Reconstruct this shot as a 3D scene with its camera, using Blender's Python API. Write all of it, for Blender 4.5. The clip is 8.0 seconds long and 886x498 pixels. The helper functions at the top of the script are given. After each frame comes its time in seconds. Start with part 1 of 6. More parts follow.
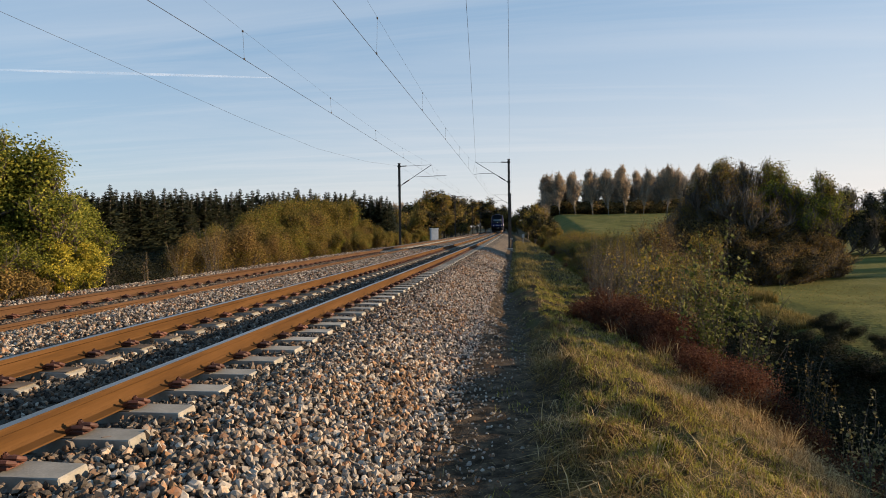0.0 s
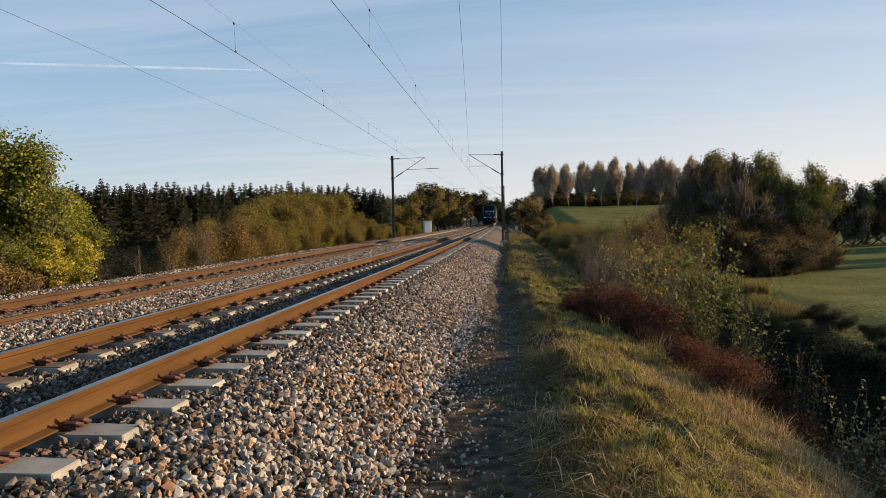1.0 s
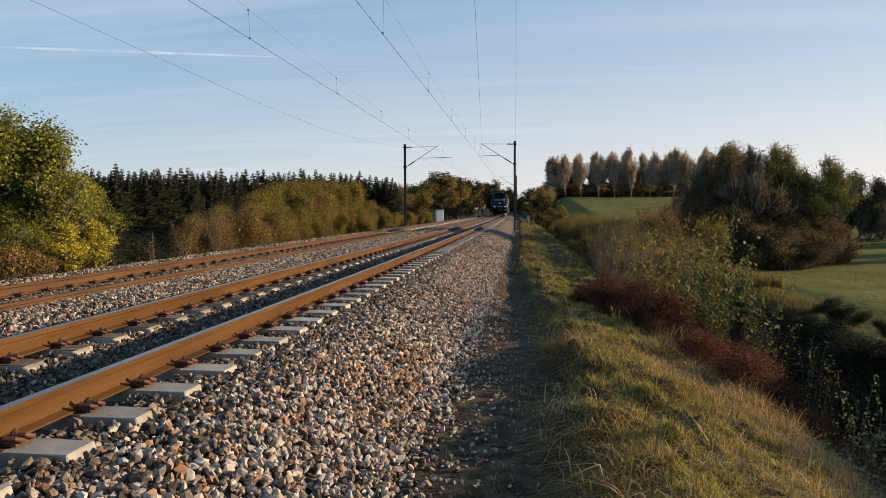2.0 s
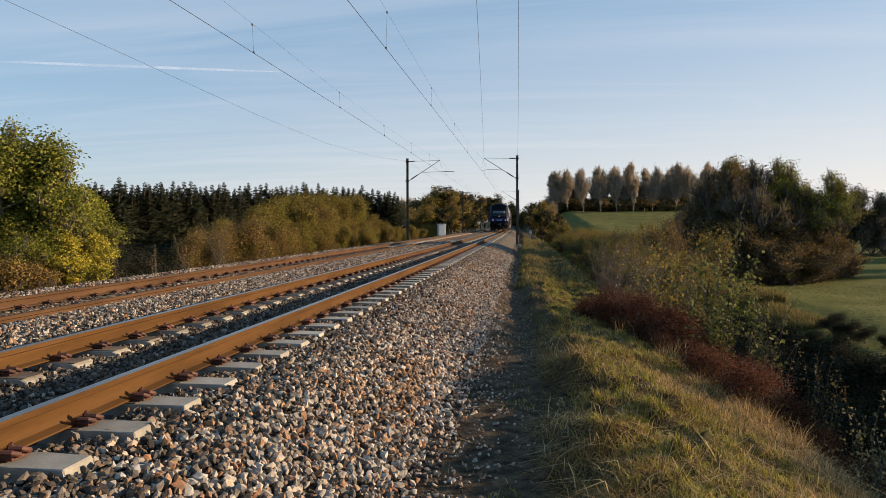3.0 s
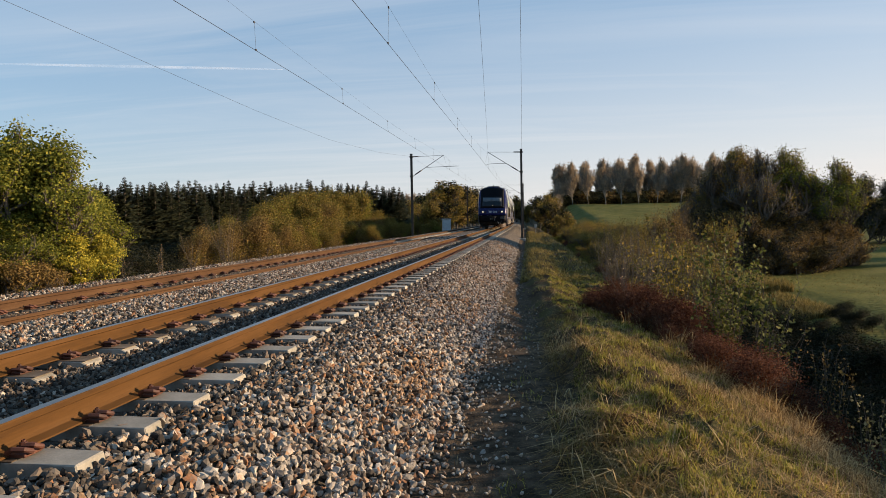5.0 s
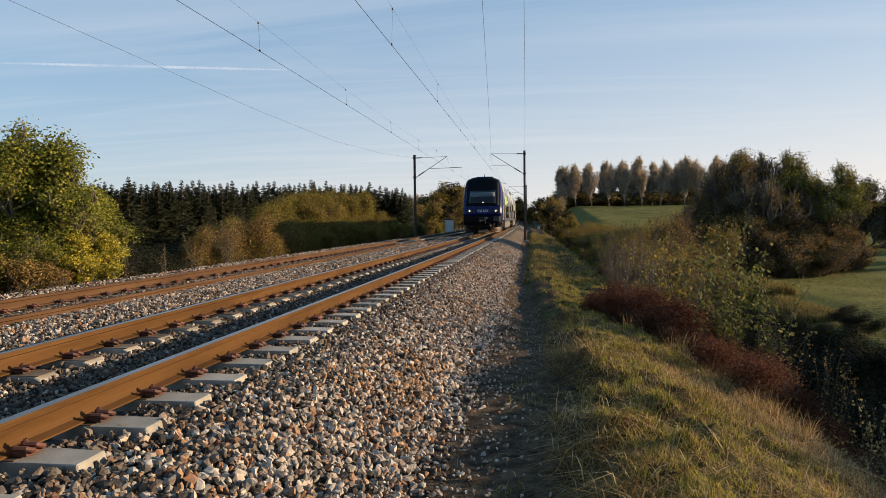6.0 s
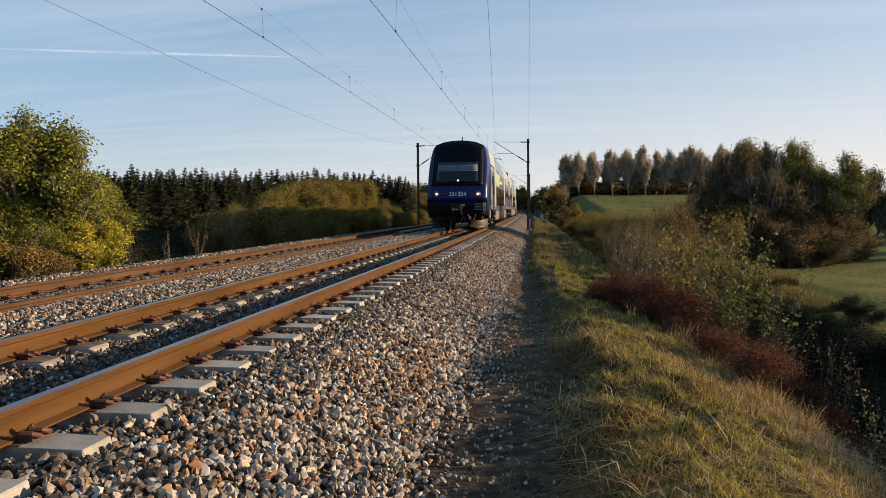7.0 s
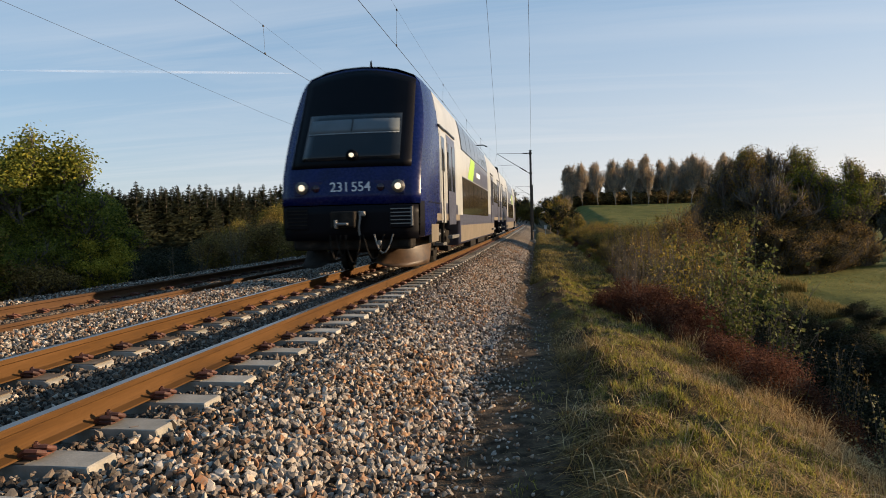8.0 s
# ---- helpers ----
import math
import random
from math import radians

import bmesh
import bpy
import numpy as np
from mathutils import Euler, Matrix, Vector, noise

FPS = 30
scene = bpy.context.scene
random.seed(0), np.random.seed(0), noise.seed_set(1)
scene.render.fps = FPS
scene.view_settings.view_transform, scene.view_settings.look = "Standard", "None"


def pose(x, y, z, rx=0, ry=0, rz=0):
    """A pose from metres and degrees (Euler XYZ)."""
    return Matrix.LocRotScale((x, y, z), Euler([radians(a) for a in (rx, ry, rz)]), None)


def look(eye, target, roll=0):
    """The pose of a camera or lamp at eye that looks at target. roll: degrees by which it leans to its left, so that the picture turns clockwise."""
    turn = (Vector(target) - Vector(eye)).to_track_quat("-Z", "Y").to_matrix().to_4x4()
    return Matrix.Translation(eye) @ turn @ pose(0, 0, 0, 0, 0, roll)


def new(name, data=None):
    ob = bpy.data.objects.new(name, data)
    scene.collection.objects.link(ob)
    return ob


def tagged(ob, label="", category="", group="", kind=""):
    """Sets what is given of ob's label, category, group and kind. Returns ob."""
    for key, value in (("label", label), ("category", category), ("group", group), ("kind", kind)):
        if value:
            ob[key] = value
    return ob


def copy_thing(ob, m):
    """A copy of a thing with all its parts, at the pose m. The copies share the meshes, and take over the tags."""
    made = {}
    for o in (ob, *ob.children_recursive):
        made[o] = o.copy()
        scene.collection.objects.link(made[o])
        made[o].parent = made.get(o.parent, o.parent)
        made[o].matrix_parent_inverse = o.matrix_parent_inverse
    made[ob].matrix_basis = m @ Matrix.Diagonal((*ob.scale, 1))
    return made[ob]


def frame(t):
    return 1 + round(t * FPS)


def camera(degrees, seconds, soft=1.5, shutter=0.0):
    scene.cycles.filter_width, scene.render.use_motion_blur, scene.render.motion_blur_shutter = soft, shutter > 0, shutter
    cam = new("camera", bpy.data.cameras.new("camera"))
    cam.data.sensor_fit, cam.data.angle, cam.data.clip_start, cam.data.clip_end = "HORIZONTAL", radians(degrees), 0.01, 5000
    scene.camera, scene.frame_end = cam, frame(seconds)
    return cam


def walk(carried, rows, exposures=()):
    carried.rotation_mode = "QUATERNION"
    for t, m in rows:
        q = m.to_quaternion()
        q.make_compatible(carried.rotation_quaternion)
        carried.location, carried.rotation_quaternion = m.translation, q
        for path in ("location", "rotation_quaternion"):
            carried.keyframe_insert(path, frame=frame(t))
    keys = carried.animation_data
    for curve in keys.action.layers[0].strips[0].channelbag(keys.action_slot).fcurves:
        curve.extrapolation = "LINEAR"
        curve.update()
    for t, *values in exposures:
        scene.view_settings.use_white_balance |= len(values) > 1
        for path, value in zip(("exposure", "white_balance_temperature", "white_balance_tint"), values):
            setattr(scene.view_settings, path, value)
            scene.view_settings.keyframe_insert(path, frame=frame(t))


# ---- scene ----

# ---------------------------------------------------------------- camera
cam = camera(66.0, 8.0, soft=0.75, shutter=0.2)

PATH = [
    (0.0, 3.542, 0.000, 1.042, 6.35, -1.69, 0.68),
    (0.5, 3.554, 0.000, 1.054, 5.39, -1.84, 0.82),
    (1.0, 3.545, 0.000, 1.047, 5.80, -2.32, 0.91),
    (1.2, 3.550, 0.008, 1.044, 5.66, -3.82, 0.54),
    (1.3, 3.555, 0.015, 1.040, 5.84, -4.95, 0.36),
    (1.4, 3.562, 0.024, 1.036, 6.25, -5.25, 0.18),
    (1.5, 3.569, 0.030, 1.032, 5.47, -6.12, -0.01),
    (1.6, 3.560, 0.020, 1.040, 5.58, -6.40, 0.14),
    (1.7, 3.541, 0.000, 1.052, 6.85, -4.35, 0.28),
    (2.8, 3.552, -0.006, 1.035, 6.53, -2.38, 0.14),
    (3.0, 3.533, 0.035, 1.036, 6.98, -2.04, 0.09),
    (3.5, 3.543, 0.017, 1.040, 6.50, -1.66, 0.55),
    (4.0, 3.547, 0.016, 1.035, 6.66, -2.00, 0.79),
    (5.3, 3.535, 0.021, 1.021, 7.47, -2.47, 0.98),
    (5.5, 3.545, 0.017, 1.025, 6.90, -2.12, 0.90),
    (6.0, 3.547, 0.013, 1.029, 7.64, -2.35, 0.67),
    (6.5, 3.538, 0.021, 1.018, 8.02, -2.75, 0.80),
    (7.0, 3.532, 0.024, 1.025, 7.89, -3.32, 0.43),
    (7.5, 3.539, 0.025, 1.026, 7.51, -2.76, 0.91),
    (8.0, 3.538, 0.029, 1.013, 8.19, -2.26, 1.38),
]

# ---------------------------------------------------------------- sky, sun
SUN_EL, SUN_AZ = 12.0, 14.5          # degrees: height, and turn from +x towards +y
EXPOSURE = 0.55


def sky_and_sun():
    world = bpy.data.worlds.new("sky")
    scene.world = world
    world.use_nodes = True
    nt = world.node_tree
    nt.nodes.clear()
    out = nt.nodes.new("ShaderNodeOutputWorld")
    bg = nt.nodes.new("ShaderNodeBackground")
    sky = nt.nodes.new("ShaderNodeTexSky")
    sky.sky_type = "NISHITA"
    sky.sun_disc = False
    sky.sun_elevation = radians(SUN_EL)
    sky.sun_rotation = radians(90 - SUN_AZ)
    sky.air_density, sky.dust_density, sky.ozone_density = 1.0, 0.3, 1.6
    bg.inputs["Strength"].default_value = 0.108
    # thin high cirrus in long streaks, projected on a flat layer overhead
    tc = nt.nodes.new("ShaderNodeTexCoord")
    sep = nt.nodes.new("ShaderNodeSeparateXYZ")
    nt.links.new(tc.outputs["Generated"], sep.inputs[0])
    zc = nt.nodes.new("ShaderNodeMath"); zc.operation = "MAXIMUM"; zc.inputs[1].default_value = 0.02
    nt.links.new(sep.outputs["Z"], zc.inputs[0])
    za = nt.nodes.new("ShaderNodeMath"); za.operation = "ADD"; za.inputs[1].default_value = 0.06
    nt.links.new(zc.outputs[0], za.inputs[0])
    flat = nt.nodes.new("ShaderNodeVectorMath"); flat.operation = "DIVIDE"
    comb = nt.nodes.new("ShaderNodeCombineXYZ")
    for i in range(3):
        nt.links.new(za.outputs[0], comb.inputs[i])
    nt.links.new(tc.outputs["Generated"], flat.inputs[0])
    nt.links.new(comb.outputs[0], flat.inputs[1])
    mp = nt.nodes.new("ShaderNodeMapping")
    mp.inputs["Rotation"].default_value = (0, 0, radians(-12))
    mp.inputs["Scale"].default_value = (0.16, 0.8, 1)
    nt.links.new(flat.outputs[0], mp.inputs[0])
    n1 = nt.nodes.new("ShaderNodeTexNoise")
    n1.inputs["Scale"].default_value, n1.inputs["Detail"].default_value = 1.7, 8
    n1.inputs["Roughness"].default_value, n1.inputs["Distortion"].default_value = 0.6, 0.9
    nt.links.new(mp.outputs[0], n1.inputs["Vector"])
    ramp = nt.nodes.new("ShaderNodeValToRGB")
    ramp.color_ramp.elements[0].position, ramp.color_ramp.elements[1].position = 0.47, 0.78
    ramp.color_ramp.elements[1].color = (0.27, 0.27, 0.27, 1)
    nt.links.new(n1.outputs["Fac"], ramp.inputs[0])
    mix = nt.nodes.new("ShaderNodeMix"); mix.data_type = "RGBA"
    mix.inputs["B"].default_value = (5.6, 5.6, 5.7, 1)
    nt.links.new(ramp.outputs["Color"], mix.inputs["Factor"])
    # an even, thin blue-white veil
    veil = nt.nodes.new("ShaderNodeMix"); veil.data_type = "RGBA"
    veil.inputs["Factor"].default_value = 0.58
    veil.inputs["B"].default_value = (0.95, 2.56, 4.55, 1)
    nt.links.new(sky.outputs[0], veil.inputs["A"])
    nt.links.new(veil.outputs["Result"], mix.inputs["A"])
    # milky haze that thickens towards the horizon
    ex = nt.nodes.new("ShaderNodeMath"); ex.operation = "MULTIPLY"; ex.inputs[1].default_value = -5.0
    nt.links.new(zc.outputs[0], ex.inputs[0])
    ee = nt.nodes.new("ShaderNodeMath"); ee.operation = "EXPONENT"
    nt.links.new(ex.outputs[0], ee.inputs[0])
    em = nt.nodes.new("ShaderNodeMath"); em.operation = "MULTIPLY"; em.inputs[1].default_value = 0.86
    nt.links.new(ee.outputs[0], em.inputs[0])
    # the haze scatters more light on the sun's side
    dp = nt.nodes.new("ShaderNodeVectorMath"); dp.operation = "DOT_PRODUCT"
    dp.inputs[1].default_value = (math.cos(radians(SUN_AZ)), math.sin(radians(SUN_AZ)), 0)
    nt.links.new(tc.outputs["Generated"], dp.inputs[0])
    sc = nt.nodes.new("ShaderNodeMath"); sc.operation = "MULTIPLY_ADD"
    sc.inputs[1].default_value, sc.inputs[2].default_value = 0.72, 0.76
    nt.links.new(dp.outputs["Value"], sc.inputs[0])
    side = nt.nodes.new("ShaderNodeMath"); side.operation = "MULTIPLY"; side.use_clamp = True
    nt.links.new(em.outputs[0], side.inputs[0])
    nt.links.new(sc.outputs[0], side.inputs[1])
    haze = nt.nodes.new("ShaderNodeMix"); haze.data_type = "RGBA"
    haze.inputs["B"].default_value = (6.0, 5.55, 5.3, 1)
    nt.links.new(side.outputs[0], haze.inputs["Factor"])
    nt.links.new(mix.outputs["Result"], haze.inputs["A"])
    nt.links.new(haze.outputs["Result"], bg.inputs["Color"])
    nt.links.new(bg.outputs[0], out.inputs["Surface"])
    lamp = bpy.data.lights.new("sun", "SUN")
    lamp.energy, lamp.angle, lamp.color = 6.4, radians(0.6), (1.0, 0.735, 0.465)
    ob = new("sun", lamp)
    e, a = radians(SUN_EL), radians(SUN_AZ)
    d = Vector((math.cos(e) * math.cos(a), math.cos(e) * math.sin(a), math.sin(e)))
    ob.matrix_world = look(d * 100, (0, 0, 0))


sky_and_sun()

# ---------------------------------------------------------------- materials
MATS = {}


def material(name, stops, scale=6.0, rough=0.8, metal=0.0, bump=0.3, bump_scale=60.0, depth=0.01, detail=6.0,
             random_by="", share=0.5, translucent=0.0, stretch=(1, 1, 1), coat=0.0, spec=0.5, space="Object"):
    """A surface whose colour runs over the stops by noise at two scales (and by a random number per island or object)."""
    m = bpy.data.materials.new(name)
    m.use_nodes = True
    nt = m.node_tree
    bsdf = nt.nodes["Principled BSDF"]
    tc = nt.nodes.new("ShaderNodeTexCoord")
    mp = nt.nodes.new("ShaderNodeMapping")
    mp.inputs["Scale"].default_value = stretch
    nt.links.new(tc.outputs[space], mp.inputs[0])
    noise_a = nt.nodes.new("ShaderNodeTexNoise")
    noise_a.inputs["Scale"].default_value, noise_a.inputs["Detail"].default_value = scale, detail
    nt.links.new(mp.outputs[0], noise_a.inputs["Vector"])
    noise_b = nt.nodes.new("ShaderNodeTexNoise")
    noise_b.inputs["Scale"].default_value, noise_b.inputs["Detail"].default_value = scale * 9, 3
    nt.links.new(mp.outputs[0], noise_b.inputs["Vector"])
    add = nt.nodes.new("ShaderNodeMath"); add.operation = "MULTIPLY_ADD"
    add.inputs[1].default_value, add.inputs[2].default_value = 0.4, -0.2
    nt.links.new(noise_b.outputs["Fac"], add.inputs[0])
    s = nt.nodes.new("ShaderNodeMath"); s.operation = "ADD"
    nt.links.new(noise_a.outputs["Fac"], s.inputs[0])
    nt.links.new(add.outputs[0], s.inputs[1])
    fac = s.outputs[0]
    if random_by:
        if random_by == "island":
            g = nt.nodes.new("ShaderNodeNewGeometry"); r = g.outputs["Random Per Island"]
        else:
            g = nt.nodes.new("ShaderNodeObjectInfo"); r = g.outputs["Random"]
        mx = nt.nodes.new("ShaderNodeMix"); mx.inputs["Factor"].default_value = share
        nt.links.new(fac, mx.inputs["A"])
        nt.links.new(r, mx.inputs["B"])
        fac = mx.outputs["Result"]
    ramp = nt.nodes.new("ShaderNodeValToRGB")
    els = ramp.color_ramp.elements
    while len(els) < len(stops):
        els.new(0.5)
    for e, (p, c) in zip(els, stops):
        e.position, e.color = p, (*c, 1)
    nt.links.new(fac, ramp.inputs[0])
    nt.links.new(ramp.outputs[0], bsdf.inputs["Base Color"])
    bsdf.inputs["Roughness"].default_value = rough
    bsdf.inputs["Metallic"].default_value = metal
    bsdf.inputs["Coat Weight"].default_value = coat
    bsdf.inputs["Specular IOR Level"].default_value = spec
    rr = nt.nodes.new("ShaderNodeMath"); rr.operation = "MULTIPLY_ADD"
    rr.inputs[1].default_value, rr.inputs[2].default_value = 0.3, rough - 0.15
    rr.use_clamp = True
    nt.links.new(noise_b.outputs["Fac"], rr.inputs[0])
    nt.links.new(rr.outputs[0], bsdf.inputs["Roughness"])
    if bump:
        nb = nt.nodes.new("ShaderNodeTexNoise")
        nb.inputs["Scale"].default_value, nb.inputs["Detail"].default_value = bump_scale, 5
        nt.links.new(mp.outputs[0], nb.inputs["Vector"])
        bp = nt.nodes.new("ShaderNodeBump")
        bp.inputs["Strength"].default_value, bp.inputs["Distance"].default_value = bump, depth
        nt.links.new(nb.outputs["Fac"], bp.inputs["Height"])
        nt.links.new(bp.outputs[0], bsdf.inputs["Normal"])
    if translucent:
        out = nt.nodes["Material Output"]
        tl = nt.nodes.new("ShaderNodeBsdfTranslucent")
        nt.links.new(ramp.outputs[0], tl.inputs["Color"])
        ms = nt.nodes.new("ShaderNodeMixShader"); ms.inputs[0].default_value = translucent
        nt.links.new(bsdf.outputs[0], ms.inputs[1])
        nt.links.new(tl.outputs[0], ms.inputs[2])
        nt.links.new(ms.outputs[0], out.inputs["Surface"])
    MATS[name] = m
    return m


def plain(name, col, rough=0.5, metal=0.0, emit=0.0, spec=0.5, coat=0.0):
    m = material(name, [(0.3, tuple(c * 0.88 for c in col)), (0.7, tuple(min(1, c * 1.08) for c in col))], scale=3.0, rough=rough, metal=metal, bump=0.03, bump_scale=25, depth=0.004, spec=spec, coat=coat)
    if emit:
        b = m.node_tree.nodes["Principled BSDF"]
        b.inputs["Emission Color"].default_value = (1.0, 0.8, 0.52, 1)
        b.inputs["Emission Strength"].default_value = emit
    return m


STONE = material("ballast_stone", [(0.2, (0.045, 0.038, 0.033)), (0.32, (0.155, 0.135, 0.115)), (0.44, (0.31, 0.27, 0.225)), (0.58, (0.47, 0.415, 0.35)), (0.65, (0.3, 0.195, 0.125)), (0.71, (0.225, 0.105, 0.052)), (0.78, (0.19, 0.163, 0.138)), (0.92, (0.58, 0.53, 0.465))],
                 scale=9, rough=0.88, bump=0.5, bump_scale=70, depth=0.006, random_by="island", share=0.72, spec=0.15)
STONE_ONE = material("ballast_stone_single", [(0.2, (0.045, 0.038, 0.033)), (0.32, (0.155, 0.135, 0.115)), (0.44, (0.31, 0.27, 0.225)), (0.58, (0.47, 0.415, 0.35)), (0.65, (0.3, 0.195, 0.125)), (0.71, (0.225, 0.105, 0.052)), (0.78, (0.19, 0.163, 0.138)), (0.92, (0.58, 0.53, 0.465))],
                     scale=9, rough=0.88, bump=0.5, bump_scale=70, depth=0.006, random_by="object", share=0.72, spec=0.15)
GRIMY_SHADED = material("grimy_shaded_stone", [(0.2, (0.03, 0.026, 0.023)), (0.4, (0.085, 0.073, 0.062)), (0.55, (0.15, 0.128, 0.105)), (0.68, (0.12, 0.07, 0.042)), (0.9, (0.23, 0.2, 0.165))],
                 scale=9, rough=0.9, bump=0.5, bump_scale=70, depth=0.006, random_by="island", share=0.72, spec=0.12)
RUSTY = material("rust_stained_stone", [(0.2, (0.07, 0.045, 0.03)), (0.4, (0.2, 0.12, 0.07)), (0.55, (0.34, 0.22, 0.13)), (0.7, (0.27, 0.14, 0.065)), (0.9, (0.46, 0.38, 0.29))],
                 scale=9, rough=0.9, bump=0.5, bump_scale=70, depth=0.006, random_by="island", share=0.72, spec=0.12)
BED = material("ballast_bed", [(0.3, (0.03, 0.024, 0.019)), (0.5, (0.12, 0.1, 0.08)), (0.62, (0.2, 0.168, 0.133)), (0.72, (0.18, 0.11, 0.065))], scale=14, rough=0.95, bump=1.0, bump_scale=22, depth=0.05, spec=0.08)
RUST = material("rusty_rail", [(0.25, (0.044, 0.021, 0.007)), (0.5, (0.077, 0.037, 0.011)), (0.75, (0.104, 0.052, 0.019))], scale=2.5, rough=0.85, bump=0.25, bump_scale=90, depth=0.002, stretch=(1, 0.25, 3), spec=0.12)
RUST_DULL = material("dull_rusty_rail", [(0.25, (0.045, 0.023, 0.012)), (0.5, (0.075, 0.04, 0.02)), (0.75, (0.1, 0.056, 0.029))], scale=2.5, rough=0.85, bump=0.25, bump_scale=90, depth=0.002, stretch=(1, 0.25, 3), spec=0.12)
STEEL = material("polished_rail_head", [(0.3, (0.23, 0.22, 0.21)), (0.7, (0.36, 0.345, 0.33))], scale=5, rough=0.38, metal=0.9, bump=0.05, stretch=(4, 0.1, 1))
CLIP = material("rusty_fastening", [(0.3, (0.04, 0.012, 0.007)), (0.55, (0.085, 0.026, 0.014)), (0.75, (0.13, 0.045, 0.024))], scale=20, rough=0.7, bump=0.3, bump_scale=150, depth=0.003, random_by="object", share=0.4)
CONCRETE = material("sleeper_concrete", [(0.25, (0.19, 0.178, 0.152)), (0.5, (0.29, 0.27, 0.232)), (0.75, (0.4, 0.375, 0.325))], scale=5, rough=0.88, bump=0.35, bump_scale=80, depth=0.004, random_by="object", share=0.3, spec=0.15)
SOIL = material("verge_soil", [(0.25, (0.025, 0.017, 0.010)), (0.45, (0.065, 0.043, 0.023)), (0.6, (0.06, 0.056, 0.02)), (0.75, (0.13, 0.09, 0.046))], scale=1.2, rough=0.95, bump=0.8, bump_scale=30, depth=0.05, spec=0.08)
PATHM = material("cinder_path", [(0.3, (0.027, 0.019, 0.012)), (0.5, (0.072, 0.05, 0.032)), (0.75, (0.15, 0.107, 0.07))], scale=8, rough=0.95, bump=0.9, bump_scale=60, depth=0.03, spec=0.08)
PASTURE = material("pasture_grass", [(0.25, (0.066, 0.07, 0.014)), (0.5, (0.112, 0.11, 0.025)), (0.72, (0.16, 0.142, 0.042))], scale=0.35, rough=0.9, bump=0.9, bump_scale=5, depth=0.12, spec=0.08)
MASTM = material("weathered_mast_steel", [(0.3, (0.022, 0.018, 0.015)), (0.6, (0.05, 0.04, 0.032)), (0.8, (0.085, 0.06, 0.042))], scale=3, rough=0.65, metal=0.3, bump=0.1)
WIRE = plain("dark_copper_wire", (0.035, 0.03, 0.028), rough=0.5, metal=0.5)
INSUL = plain("brown_insulator", (0.05, 0.025, 0.018), rough=0.3)


def leafy(name, stops, translucent=0.35, share=0.75):
    return material(name, stops, scale=0.8, rough=0.75, bump=0, random_by="island", share=share, translucent=translucent, spec=0.12)


FIR = leafy("dark_fir_needles", [(0.2, (0.014, 0.018, 0.010)), (0.5, (0.032, 0.038, 0.019)), (0.8, (0.06, 0.06, 0.028))], 0.1)
LEAF_GREEN = leafy("green_yellow_leaves", [(0.2, (0.075, 0.09, 0.016)), (0.5, (0.165, 0.18, 0.03)), (0.75, (0.245, 0.24, 0.037)), (0.92, (0.34, 0.28, 0.044))])
LEAF_YELLOW = leafy("bright_yellow_leaves", [(0.15, (0.24, 0.21, 0.026)), (0.5, (0.44, 0.36, 0.04)), (0.85, (0.56, 0.46, 0.075))])
LEAF_OLIVE = leafy("olive_autumn_leaves", [(0.2, (0.075, 0.07, 0.016)), (0.5, (0.17, 0.14, 0.032)), (0.75, (0.28, 0.2, 0.043)), (0.92, (0.34, 0.21, 0.05))])
LEAF_BROWN = leafy("brown_autumn_leaves", [(0.2, (0.075, 0.047, 0.018)), (0.5, (0.175, 0.112, 0.036)), (0.8, (0.3, 0.2, 0.06))], 0.25)
# on the ditch scrub this near-black also stands for shade
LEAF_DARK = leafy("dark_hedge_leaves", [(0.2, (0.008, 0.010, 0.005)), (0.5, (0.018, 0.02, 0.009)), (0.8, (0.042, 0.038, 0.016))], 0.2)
# beige autumn leaves, made paler to carry the distance haze
LEAF_BEIGE = leafy("hazed_beige_poplar_leaves", [(0.2, (0.3, 0.23, 0.155)), (0.5, (0.42, 0.325, 0.225)), (0.8, (0.54, 0.42, 0.295))], 0.5)
BRAMBLE_RED = leafy("red_brown_bramble", [(0.2, (0.045, 0.015, 0.008)), (0.5, (0.105, 0.036, 0.018)), (0.8, (0.19, 0.078, 0.038))], 0.25)
VINE = leafy("lime_vine_leaves", [(0.2, (0.045, 0.055, 0.014)), (0.5, (0.11, 0.12, 0.028)), (0.85, (0.22, 0.21, 0.07))], 0.35)
PALE_LEAF = leafy("pale_backlit_leaves", [(0.2, (0.1, 0.095, 0.04)), (0.6, (0.21, 0.19, 0.09)), (0.9, (0.38, 0.34, 0.19))], 0.45)
GRASS_GREEN = leafy("green_verge_grass", [(0.2, (0.075, 0.072, 0.011)), (0.5, (0.26, 0.24, 0.034)), (0.8, (0.48, 0.41, 0.09))], 0.35)
GRASS_DRY = leafy("dry_straw_grass", [(0.2, (0.13, 0.072, 0.03)), (0.5, (0.36, 0.23, 0.095)), (0.85, (0.64, 0.47, 0.24))], 0.3)
BARK = material("grey_brown_bark", [(0.3, (0.05, 0.038, 0.028)), (0.6, (0.11, 0.09, 0.07)), (0.8, (0.18, 0.155, 0.125))], scale=6, rough=0.9, bump=0.6, bump_scale=40, depth=0.02, stretch=(1, 1, 0.3))
BARK_PALE = material("pale_poplar_bark", [(0.3, (0.15, 0.13, 0.105)), (0.7, (0.28, 0.25, 0.21))], scale=3, rough=0.9, bump=0.3)

# ---------------------------------------------------------------- mesh helpers
rng = np.random.default_rng(7)


